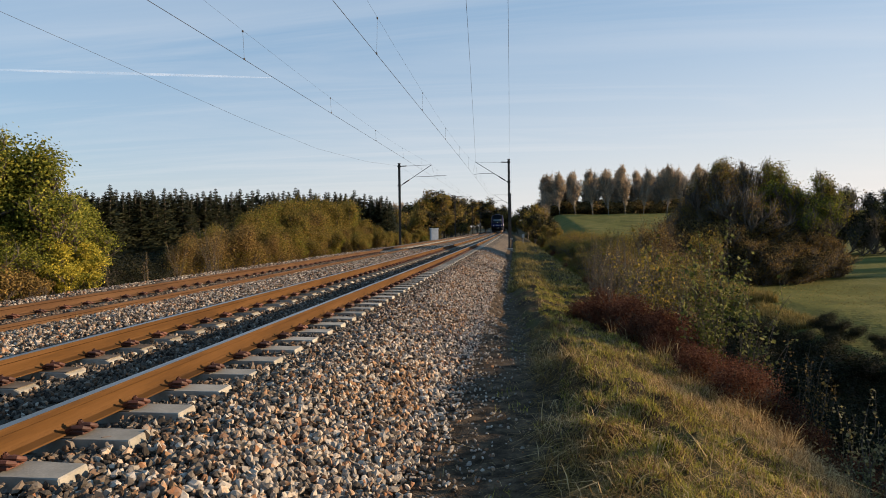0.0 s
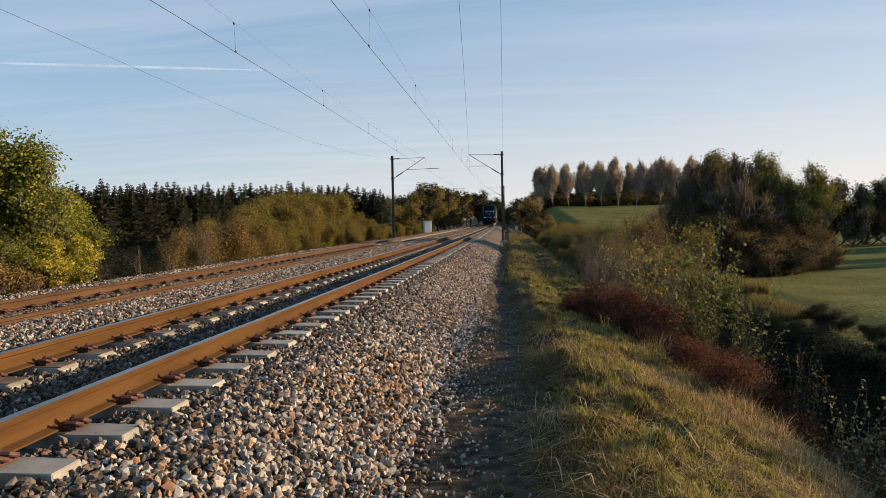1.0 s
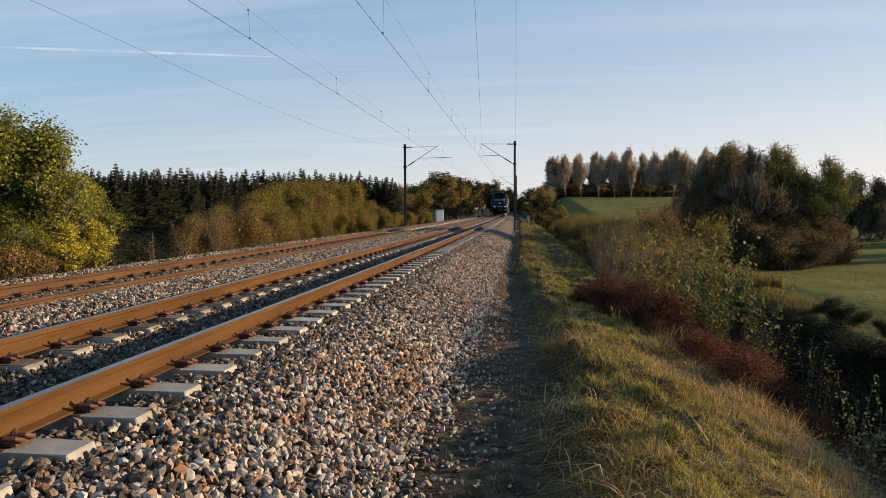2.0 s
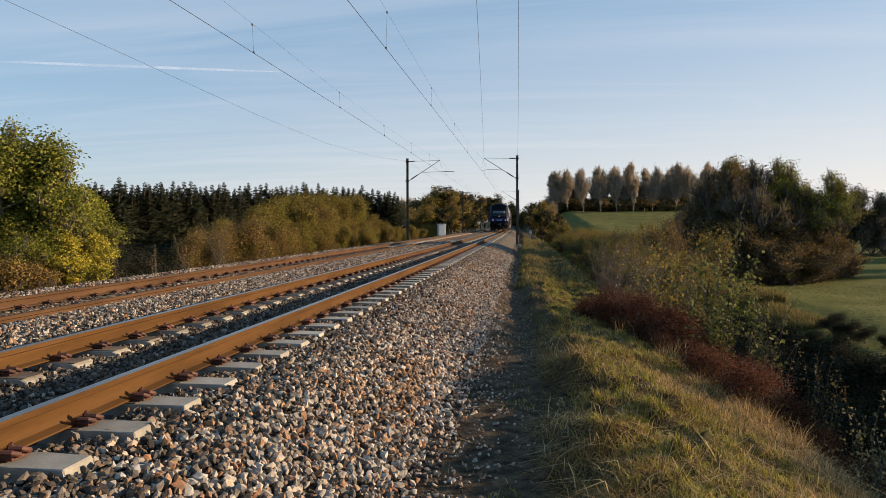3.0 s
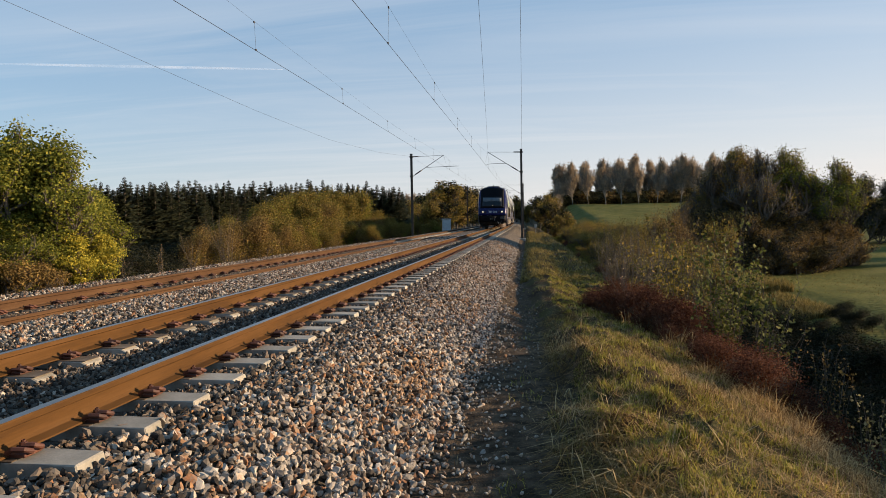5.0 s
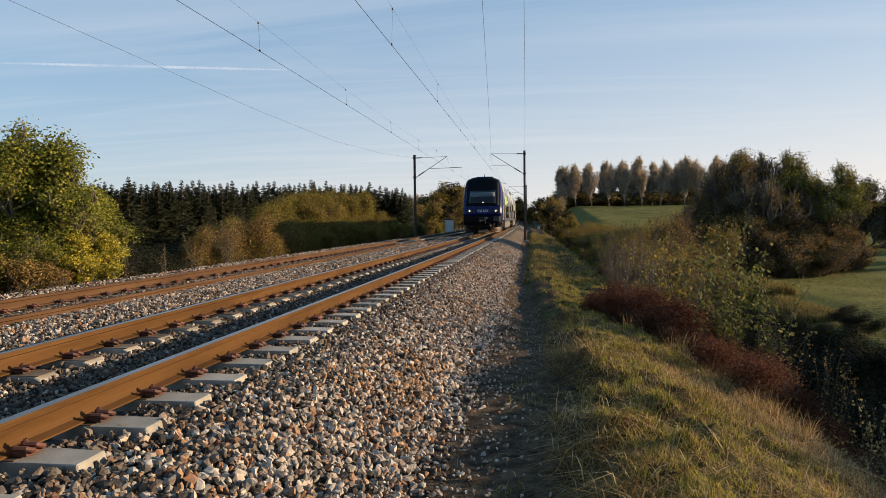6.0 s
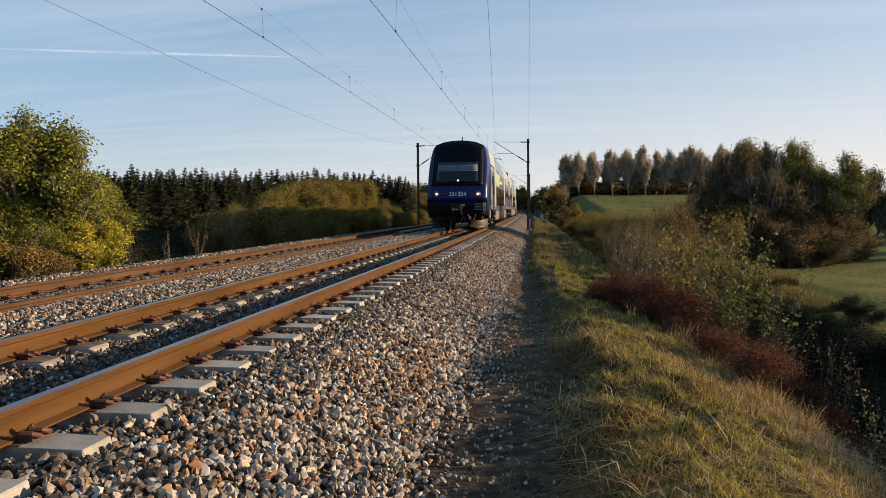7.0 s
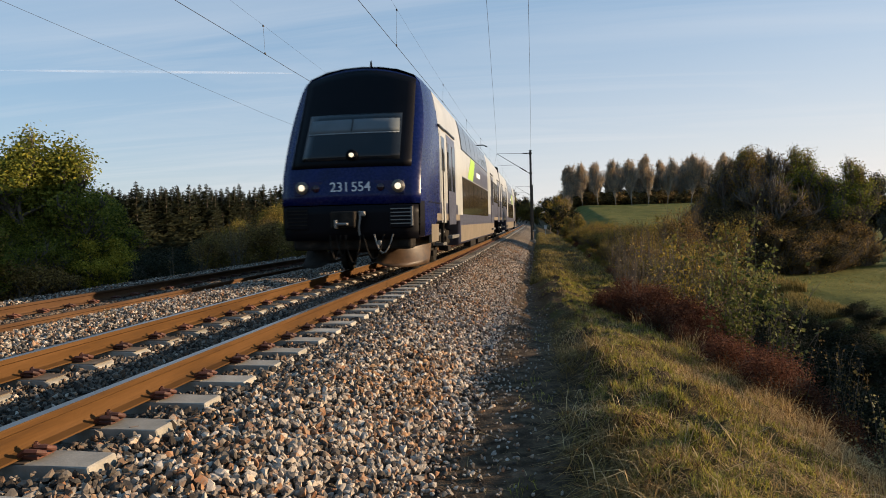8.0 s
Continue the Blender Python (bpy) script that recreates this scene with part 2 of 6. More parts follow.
def mesh_np(name, verts, faces, mats, smooth=False, face_mats=None):
    """A mesh from arrays of vertices and of faces with equal corner counts."""
    verts, faces = np.asarray(verts, np.float32), np.asarray(faces, np.int32)
    me = bpy.data.meshes.new(name)
    n, k = faces.shape
    me.vertices.add(len(verts))
    me.vertices.foreach_set("co", verts.ravel())
    me.loops.add(n * k)
    me.loops.foreach_set("vertex_index", faces.ravel())
    me.polygons.add(n)
    me.polygons.foreach_set("loop_start", np.arange(0, n * k, k, dtype=np.int32))
    me.polygons.foreach_set("use_smooth", np.full(n, smooth))
    if face_mats is not None:
        me.polygons.foreach_set("material_index", np.asarray(face_mats, np.int32))
    me.update(calc_edges=True)
    for m in mats if isinstance(mats, (list, tuple)) else [mats]:
        me.materials.append(m)
    return me


def part(name, bm, mat, parent, label=""):
    me = bpy.data.meshes.new(name)
    bm.to_mesh(me)
    bm.free()
    for m in mat if isinstance(mat, (list, tuple)) else [mat]:
        me.materials.append(m)
    ob = new(name, me)
    ob.parent = parent
    return tagged(ob, label)


def part_mesh(name, me, parent, label="", m=None):
    ob = new(name, me)
    ob.parent = parent
    if m is not None:
        ob.matrix_basis = m
    return tagged(ob, label)


def box_bm(size, centre, bevel=0.0, bm=None):
    bm2 = bmesh.new()
    bmesh.ops.create_cube(bm2, size=1.0, matrix=Matrix.Translation(centre) @ Matrix.Diagonal((*size, 1)))
    if bevel:
        bmesh.ops.bevel(bm2, geom=bm2.edges[:], offset=bevel, segments=2, affect="EDGES", profile=0.5)
    if bm is None:
        return bm2
    me = bpy.data.meshes.new("tmp")
    bm2.to_mesh(me)
    bm.from_mesh(me)
    bpy.data.meshes.remove(me)
    bm2.free()
    return bm


def tube(points, radii, sides=6):
    """Vertices and quads of a tapered tube along points."""
    pts = np.asarray(points, float)
    n = len(pts)
    radii = np.broadcast_to(np.asarray(radii, float), (n,))
    d = np.gradient(pts, axis=0)
    d /= np.linalg.norm(d, axis=1, keepdims=True) + 1e-9
    ref = np.where(np.abs(d[:, 2:3]) > 0.9, np.array([[1.0, 0, 0]]), np.array([[0, 0, 1.0]]))
    a = np.cross(d, ref)
    a /= np.linalg.norm(a, axis=1, keepdims=True) + 1e-9
    b = np.cross(d, a)
    ang = np.linspace(0, 2 * math.pi, sides, endpoint=False)
    ring = np.cos(ang)[None, :, None] * a[:, None] + np.sin(ang)[None, :, None] * b[:, None]
    v = (pts[:, None] + ring * radii[:, None, None]).reshape(-1, 3)
    i = np.arange(n - 1)[:, None] * sides
    j = np.arange(sides)[None]
    k = (j + 1) % sides
    f = np.stack([i + j, i + k, i + sides + k, i + sides + j], -1).reshape(-1, 4)
    return v, f


def merge(pieces):
    vs, fs, o = [], [], 0
    for v, f in pieces:
        vs.append(v)
        fs.append(np.asarray(f) + o)
        o += len(v)
    return np.concatenate(vs), np.concatenate(fs)


def leaf_quads(pts, size, r, outward=None, aspect=0.6, spread=0.75):
    """One small folded leaf at each point, turned at random about the outward way."""
    n = len(pts)
    size = np.broadcast_to(np.asarray(size, float), (n,)) * r.uniform(0.6, 1.3, n)
    face = r.normal(size=(n, 3))
    if outward is not None:
        o = outward / (np.linalg.norm(outward, axis=1, keepdims=True) + 1e-6)
        face = face * spread + o + np.array([0, 0, 0.3])
    d = np.cross(face, r.normal(size=(n, 3)))
    d /= np.linalg.norm(d, axis=1, keepdims=True) + 1e-9
    e = np.cross(d, face)
    e /= np.linalg.norm(e, axis=1, keepdims=True) + 1e-9
    nrm = np.cross(d, e)
    L, W = size[:, None] * 0.5, size[:, None] * 0.5 * aspect
    v = np.stack([pts - d * L, pts + e * W + nrm * W * 0.3, pts + d * L, pts - e * W + nrm * W * 0.3], 1).reshape(-1, 3)
    return v, np.arange(4 * n).reshape(n, 4)


# ---------------------------------------------------------------- the line of the track and the ground
BEND = 1.09e-4                       # a wide curve to the left
GAP = 3.50                           # between the middles of the two tracks
FAR_DROP = -0.065                    # the farther track lies a little lower
PITCH = 0.605                        # from sleeper to sleeper


def line_x(y):
    return -0.5 * BEND * np.asarray(y, float) ** 2


def smooth(a, b, t):
    t = np.clip((np.asarray(t, float) - a) / (b - a), 0, 1)
    return t * t * (3 - 2 * t)


def fbm(x, y, s, seed=0.0):
    return (np.sin(x * 1.7 * s + 1.3 + seed) * np.sin(y * 1.3 * s + 0.7 + seed * 2) + 0.5 * np.sin(x * 3.9 * s + 2.1 + y * 1.1 * s + seed) + 0.35 * np.sin(y * 5.3 * s - x * 2.3 * s + seed)) / 1.85


U_KEYS = [-400, -60, -30, -14, -9, -7.0, -6.3, 2.5, 2.75, 3.1, 3.72, 3.92, 4.12, 4.4, 4.85, 5.3, 6.0, 7.5, 9.5, 11.0, 12.4, 13.5, 16, 30, 60, 400]
Z_KEYS = [-3.0, -3.2, -3.0, -2.2, -0.95, -0.75, -0.9, -0.8, -0.68, -0.68, -0.68, -0.63, -0.5, -0.465, -0.56, -0.76, -1.05, -2.3, -4.1, -4.4, -4.0, -2.8, -2.5, -2.3, -1.2, 2.0]


def ground_z(x, y):
    x, y = np.asarray(x, float), np.asarray(y, float)
    u = x - line_x(y)
    # the path narrows and its ragged lip draws nearer to the ballast farther on
    lip = np.interp(y, [0, 9, 14, 25], [0.0, 0.0, 0.38, 0.58]) + 0.13 * fbm(0 * y, y, 1.9, 2) * (y < 40)
    z = np.interp(u + lip * smooth(2.8, 3.3, u) * (1 - smooth(4.4, 5.6, u)), U_KEYS, Z_KEYS)
    z = z - 0.2 * smooth(7, 13, y) * smooth(3.2, 3.8, u + lip) * (1 - smooth(4.6, 5.6, u))
    rise = smooth(70, 215, y) * smooth(7, 18, u)
    z = z + rise * (4.9 - z)
    # tussocks and hollows of the verge and bank
    rough_ = smooth(2.75, 3.1, u) * (1 - smooth(12.5, 13.5, u)) * (0.25 + 0.75 * smooth(3.6, 4.0, u)) * (1 - smooth(60, 90, y))
    z = z + rough_ * (0.05 * fbm(x, y, 1.1, 9) + 0.06 * fbm(x, y, 2.3) + 0.055 * fbm(x, y, 5.3, 3) + 0.09 * np.maximum(0, fbm(x, y, 4.3, 8)) + 0.03 * fbm(x, y, 11.0, 6) - 0.02)
    return z


def build_ground():
    xs = np.concatenate([np.linspace(-1500, -80, 16)[:-1], np.linspace(-80, -10, 36)[:-1], np.linspace(-10, 2.2, 20)[:-1], np.linspace(2.2, 8, 80)[:-1], np.linspace(8, 20, 50)[:-1], np.linspace(20, 90, 36)[:-1], np.linspace(90, 1500, 16)])
    ys = np.concatenate([np.linspace(-300, -6, 16)[:-1], np.linspace(-6, 20, 120)[:-1], np.linspace(20, 60, 80)[:-1], np.linspace(60, 260, 60)[:-1], np.linspace(260, 3000, 14)])
    X, Y = np.meshgrid(xs, ys)
    Xw = X + line_x(np.clip(Y, -100, 400))
    Z = ground_z(Xw, Y)
    Z = Z + smooth(14, 20, np.abs(X)) * 0.25 * fbm(Xw, Y, 0.09, 5)
    n, m = X.shape
    V = np.stack([Xw, Y, Z], -1).reshape(-1, 3)
    i = (np.arange(n - 1)[:, None] * m + np.arange(m - 1)[None])
    F = np.stack([i, i + 1, i + m + 1, i + m], -1).reshape(-1, 4)
    cu = (X[:-1, :-1] + X[1:, 1:]).ravel() / 2
    cy = (Y[:-1, :-1] + Y[1:, 1:]).ravel() / 2
    edge = 3.95 + 0.15 * fbm(cu, cy, 1.6, 4) - np.interp(cy, [9, 14, 25], [0, 0.38, 0.58])
    fm = np.where(cu < -6.5, 0, np.where(cu < edge, 1, np.where(cu < 13.2 + 0.3 * fbm(cu, cy, 0.8, 3), 0, 2)))
    me = mesh_np("ground", V, F, [SOIL, PATHM, PASTURE], True, fm)
    tagged(new("ground", me), "railway embankment with cinder path, grassy verge and green pasture", "ground", kind="structure")


build_ground()

# ---------------------------------------------------------------- ballast
B_KEYS = [-6.7, -6.0, -5.5, -4.9, -4.4, -4.1, -2.95, -2.62, -2.3, -1.8, -1.35, -1.0, -0.85, -0.5, 0.5, 1.15, 1.3, 1.75, 2.75]
BZ_KEYS = [-0.9, -0.3, -0.17, -0.22, -0.25, -0.27, -0.27, -0.16, -0.12, -0.115, -0.15, -0.185, -0.205, -0.225, -0.235, -0.225, -0.245, -0.285, -0.68]


def ballast_z(u):
    return np.interp(u, B_KEYS, BZ_KEYS)


def build_ballast():
    us = np.linspace(-6.7, 2.75, 90)
    ys = np.concatenate([np.linspace(-12, 40, 200)[:-1], np.linspace(40, 400, 120)])
    U, Y = np.meshgrid(us, ys)
    Z = ballast_z(U) - 0.04 * (Y < 40) + 0.02 * fbm(U, Y, 3.1) * (Y < 45)
    V = np.stack([U + line_x(Y), Y, Z], -1).reshape(-1, 3)
    n, m = U.shape
    i = (np.arange(n - 1)[:, None] * m + np.arange(m - 1)[None])
    F = np.stack([i, i + 1, i + m + 1, i + m], -1).reshape(-1, 4)
    bed = tagged(new("ballast_bed", mesh_np("ballast_bed", V, F, BED, True)), "grey and rust-stained crushed stone ballast under the tracks", "ballast", kind="structure")
    return bed


BALLAST = build_ballast()


def stone_shapes(count, r):
    """Angular broken stones: icosahedra pushed about and cut flat."""
    t = (1 + 5 ** 0.5) / 2
    base = np.array([(-1, t, 0), (1, t, 0), (-1, -t, 0), (1, -t, 0), (0, -1, t), (0, 1, t), (0, -1, -t), (0, 1, -t), (t, 0, -1), (t, 0, 1), (-t, 0, -1), (-t, 0, 1)]) / 1.9
    faces = np.array([(0, 11, 5), (0, 5, 1), (0, 1, 7), (0, 7, 10), (0, 10, 11), (1, 5, 9), (5, 11, 4), (11, 10, 2), (10, 7, 6), (7, 1, 8), (3, 9, 4), (3, 4, 2), (3, 2, 6), (3, 6, 8), (3, 8, 9), (4, 9, 5), (2, 4, 11), (6, 2, 10), (8, 6, 7), (9, 8, 1)])
    shapes = []
    for _ in range(count):
        v = base * (1 + r.uniform(-0.28, 0.28, (12, 1)))
        for _ in range(4):
            n = r.normal(size=3); n /= np.linalg.norm(n)
            d = v @ n
            lim = r.uniform(0.3, 0.62)
            v = v - np.where(d > lim, d - lim, 0)[:, None] * n
        v = v * np.array([r.uniform(0.85, 1.3), r.uniform(0.7, 1.0), r.uniform(0.5, 0.85)])
        shapes.append(v * 0.5)
    return shapes, faces


def turns(n, r):
    q = r.normal(size=(n, 4)); q /= np.linalg.norm(q, axis=1, keepdims=True)
    w, x, y, z = q.T
    return np.stack([np.stack([1 - 2 * (y * y + z * z), 2 * (x * y - z * w), 2 * (x * z + y * w)], -1), np.stack([2 * (x * y + z * w), 1 - 2 * (x * x + z * z), 2 * (y * z - x * w)], -1), np.stack([2 * (x * z - y * w), 2 * (y * z + x * w), 1 - 2 * (x * x + y * y)], -1)], 1)


def scatter_stones(u0, u1, y0, y1, per_m2, size, r, lift=0.0):
    n = int((u1 - u0) * (y1 - y0) * per_m2)
    u, y = r.uniform(u0, u1, n), r.uniform(y0, y1, n)
    # none on the rails and on the sleeper blocks
    keep = np.ones(n, bool)
    for c in (0.0, -GAP):
        for s in (-1, 1):
            keep &= np.abs(u - c - s * 0.7525) > 0.10
        ph = (y - SLEEPER_Y0 + PITCH / 2) % PITCH - PITCH / 2
        a = np.abs(u - c)
        keep &= ~((np.abs(ph) < 0.135) & (a > 0.42) & (a < 1.27) & (u > -0.95) & (r.uniform(0, 1, n) < np.where(u > 0.8, 0.94, 0.75)))
    u, y = u[keep], y[keep]
    sz = size * r.uniform(0.6, 1.35, len(u))
    z = ballast_z(u) + r.uniform(-0.012, 0.022, len(u)) + lift - 0.016 * (np.abs(u) < 0.62)
    return np.stack([u + line_x(y), y, z], -1), sz


SLEEPER_Y0 = 3.27


def joined_stones(name, P, sz, shapes, faces, r, mat=None):
    n = len(P)
    S = np.array(shapes)[r.integers(0, len(shapes), n)]
    V = np.einsum("nij,nkj->nki", turns(n, r), S) * sz[:, None, None] + P[:, None]
    nv = S.shape[1]
    F = faces[None] + (np.arange(n) * nv)[:, None, None]
    return mesh_np(name, V.reshape(-1, 3), F.reshape(-1, 3), mat or STONE)


def build_stones():
    r = np.random.default_rng(11)
    shapes, faces = stone_shapes(24, r)
    jobs = [(1.05, 2.75, 2.2, 9.0, 950, 0.066), (2.7, 2.95, 2.2, 12.0, 420, 0.055), (2.9, 3.12, 2.2, 14.0, 170, 0.045), (3.1, 3.35, 2.2, 14.0, 70, 0.04), (-1.1, 1.05, 1.5, 14, 620, 0.052), (-2.75, -1.1, 4, 16, 620, 0.054), (1.05, 2.9, 9, 20, 700, 0.06),
            (-6.7, -2.75, 6, 24, 420, 0.06), (-2.75, 1.05, 14, 30, 330, 0.062), (1.05, 2.85, 20, 42, 330, 0.07), (-6.7, -2.75, 24, 46, 170, 0.075), (-2.75, 1.05, 30, 48, 120, 0.085), (2.95, 3.65, 2.2, 14, 60, 0.034), (2.85, 3.3, 14, 40, 60, 0.05)]
    Ps, Ss = [], []
    for u0, u1, y0, y1, d, s in jobs:
        P, sz = scatter_stones(u0, u1, y0, y1, d, s, r)
        Ps.append(P), Ss.append(sz)
    P, sz = np.concatenate(Ps), np.concatenate(Ss)
    path = P[:, 0] - line_x(P[:, 1]) > 2.74
    P[path, 2] = ground_z(P[path, 0], P[path, 1]) + 0.008
    # the nearest stones of the shoulder are single pieces
    single = np.zeros(len(P), bool)
    pick = np.where((P[:, 0] > 1.6) & (P[:, 0] < 2.7) & (P[:, 1] > 3.3) & (P[:, 1] < 4.6))[0]
    single[r.permutation(pick)[:300]] = True
    # between the rails brake dust and oil; beside them dark stones stand for shade
    u = P[:, 0] - line_x(P[:, 1])
    share = np.interp(u, [-4.4, -4.1, -2.9, -2.6, -1.1, -0.9, 1.0, 1.25, 1.6, 2.0], [0.3, 0.9, 0.9, 0.2, 0.3, 0.9, 0.9, 0.72, 0.3, 0.02])
    grimy_shaded = (r.uniform(0, 1, len(u)) < share) & ~single
    rusty = (fbm(u, P[:, 1], 0.9, 3) + r.normal(size=len(u)) * 0.5 > 0.62) & (u > 1.25) & (u < 2.6) & ~single & ~grimy_shaded
    clean = ~single & ~grimy_shaded & ~rusty
    tagged(part_mesh("rusty_ballast", joined_stones("rusty_ballast", P[rusty], sz[rusty], shapes, faces, r, RUSTY), BALLAST, "rust-stained stones of the shoulder"), kind="stuff")
    tagged(part_mesh("loose_ballast", joined_stones("loose_ballast", P[clean], sz[clean], shapes, faces, r), BALLAST), kind="stuff")
    tagged(part_mesh("grimy_ballast", joined_stones("grimy_ballast", P[grimy_shaded], sz[grimy_shaded], shapes, faces, r, GRIMY_SHADED), BALLAST, "stones blackened between the rails, and darkened for shade beside them"), kind="stuff")
    metas = [mesh_np("stone", s, faces, STONE_ONE) for s in shapes[:12]]
    for p, s in zip(P[single], sz[single]):
        q = Euler(r.uniform(0, 6.28, 3)).to_matrix().to_4x4()
        part_mesh("stone", metas[r.integers(0, 12)], BALLAST, m=Matrix.Translation(p) @ q @ Matrix.Diagonal((s, s, s, 1)))


build_stones()

# ---------------------------------------------------------------- rails
RAIL_PROFILE = [(-0.075, -0.172), (0.075, -0.172), (0.075, -0.161), (0.02, -0.145), (0.009, -0.13), (0.009, -0.052), (0.034, -0.04), (0.036, -0.012), (0.031, -0.002), (0.0, 0.0), (-0.031, -0.002), (-0.036, -0.012), (-0.034, -0.04), (-0.009, -0.052), (-0.009, -0.13), (-0.02, -0.145), (-0.075, -0.161)]


def build_rail(c, side_mat, top_mat, label, dz=0.0):
    ys = np.concatenate([np.arange(-15, 60, 1.0), np.arange(60, 401, 4.0)])
    prof = np.array(RAIL_PROFILE)
    n, m = len(ys), len(prof)
    V = np.zeros((n, m, 3))
    V[:, :, 0] = c + line_x(ys)[:, None] + prof[None, :, 0]
    V[:, :, 1] = ys[:, None]
    V[:, :, 2] = prof[None, :, 1] + dz
    i = np.arange(n - 1)[:, None] * m
    j = np.arange(m)[None]
    k = (j + 1) % m
    F = np.stack([i + j, i + k, i + m + k, i + m + j], -1)
    F = F.reshape(n - 1, m, 4)
    root = tagged(new("rail"), label, "rail", "running rails of the two tracks")
    for name, cols in (("foot", [0, 1, 2, 3, 14, 15, 16]), ("web", [4, 13]), ("head", [5, 6, 7, 8, 9, 10, 11, 12])):
        f = F[:, cols].reshape(-1, 4)
        fm = np.tile([1 if q in (8, 9) else 0 for q in cols], n - 1)
        used = np.unique(f)
        part_mesh(name, mesh_np(name, V.reshape(-1, 3)[used], np.searchsorted(used, f), [side_mat, top_mat], False, fm), root)


for c in (-0.7525, 0.7525):
    build_rail(c, RUST, STEEL, "rust-brown steel rail with a polished running surface")
for c in (-GAP - 0.7525, -GAP + 0.7525):
    build_rail(c, RUST_DULL, RUST_DULL, "rust-brown steel rail of the farther track", FAR_DROP)


def sleeper_block():
    """One concrete block: flat rail seat, sloping end, worn edges."""
    bm = bmesh.new()
    prof = [(0.40, -0.36), (0.40, -0.215), (0.46, -0.186), (1.0, -0.184), (1.243, -0.186), (1.25, -0.25), (1.25, -0.36)]
    ring = []
    for y in (-0.125, 0.125):
        ring.append([bm.verts.new((x, y * (1.0 if z < -0.3 else 0.93), z)) for x, z in prof])
    for k in range(len(prof) - 1):
        bm.faces.new((ring[0][k], ring[0][k + 1], ring[1][k + 1], ring[1][k]))
    bm.faces.new(ring[0][::-1]); bm.faces.new(ring[1])
    bmesh.ops.bevel(bm, geom=[e for e in bm.edges if e.calc_length() > 0.02], offset=0.008, segments=1, affect="EDGES")
    bmesh.ops.recalc_face_normals(bm, faces=bm.faces)
    return bm


def clip_bm():
    """A rail fastening: base pad, curved spring plate and bolt with nut."""
    bm = bmesh.new()
    for k in (-0.045, 0.03):
        v, f = tube([(0.07, k - 0.03, -0.152), (0.11, k - 0.035, -0.128), (0.165, k - 0.02, -0.132), (0.185, k + 0.01, -0.148), (0.16, k + 0.035, -0.158), (0.10, k + 0.03, -0.145)], 0.015, 6)
        vs = [bm.verts.new(p) for p in v]
        for q in f:
            bm.faces.new([vs[i] for i in q])
    box_bm((0.10, 0.13, 0.018), (0.115, 0, -0.168), 0.004, bm)
    box_bm((0.055, 0.06, 0.018), (0.108, 0, -0.143), 0.004, bm)
    v, f = tube([(0.108, 0, -0.165), (0.108, 0, -0.100)], 0.011, 6)
    vs = [bm.verts.new(p) for p in v]
    for q in f:
        bm.faces.new([vs[i] for i in q])
    v, f = tube([(0.108, 0, -0.136), (0.108, 0, -0.134), (0.108, 0, -0.112), (0.108, 0, -0.110)], [0.002, 0.02, 0.02, 0.002], 6)
    vs = [bm.verts.new(p) for p in v]
    for q in f:
        bm.faces.new([vs[i] for i in q])
    return bm


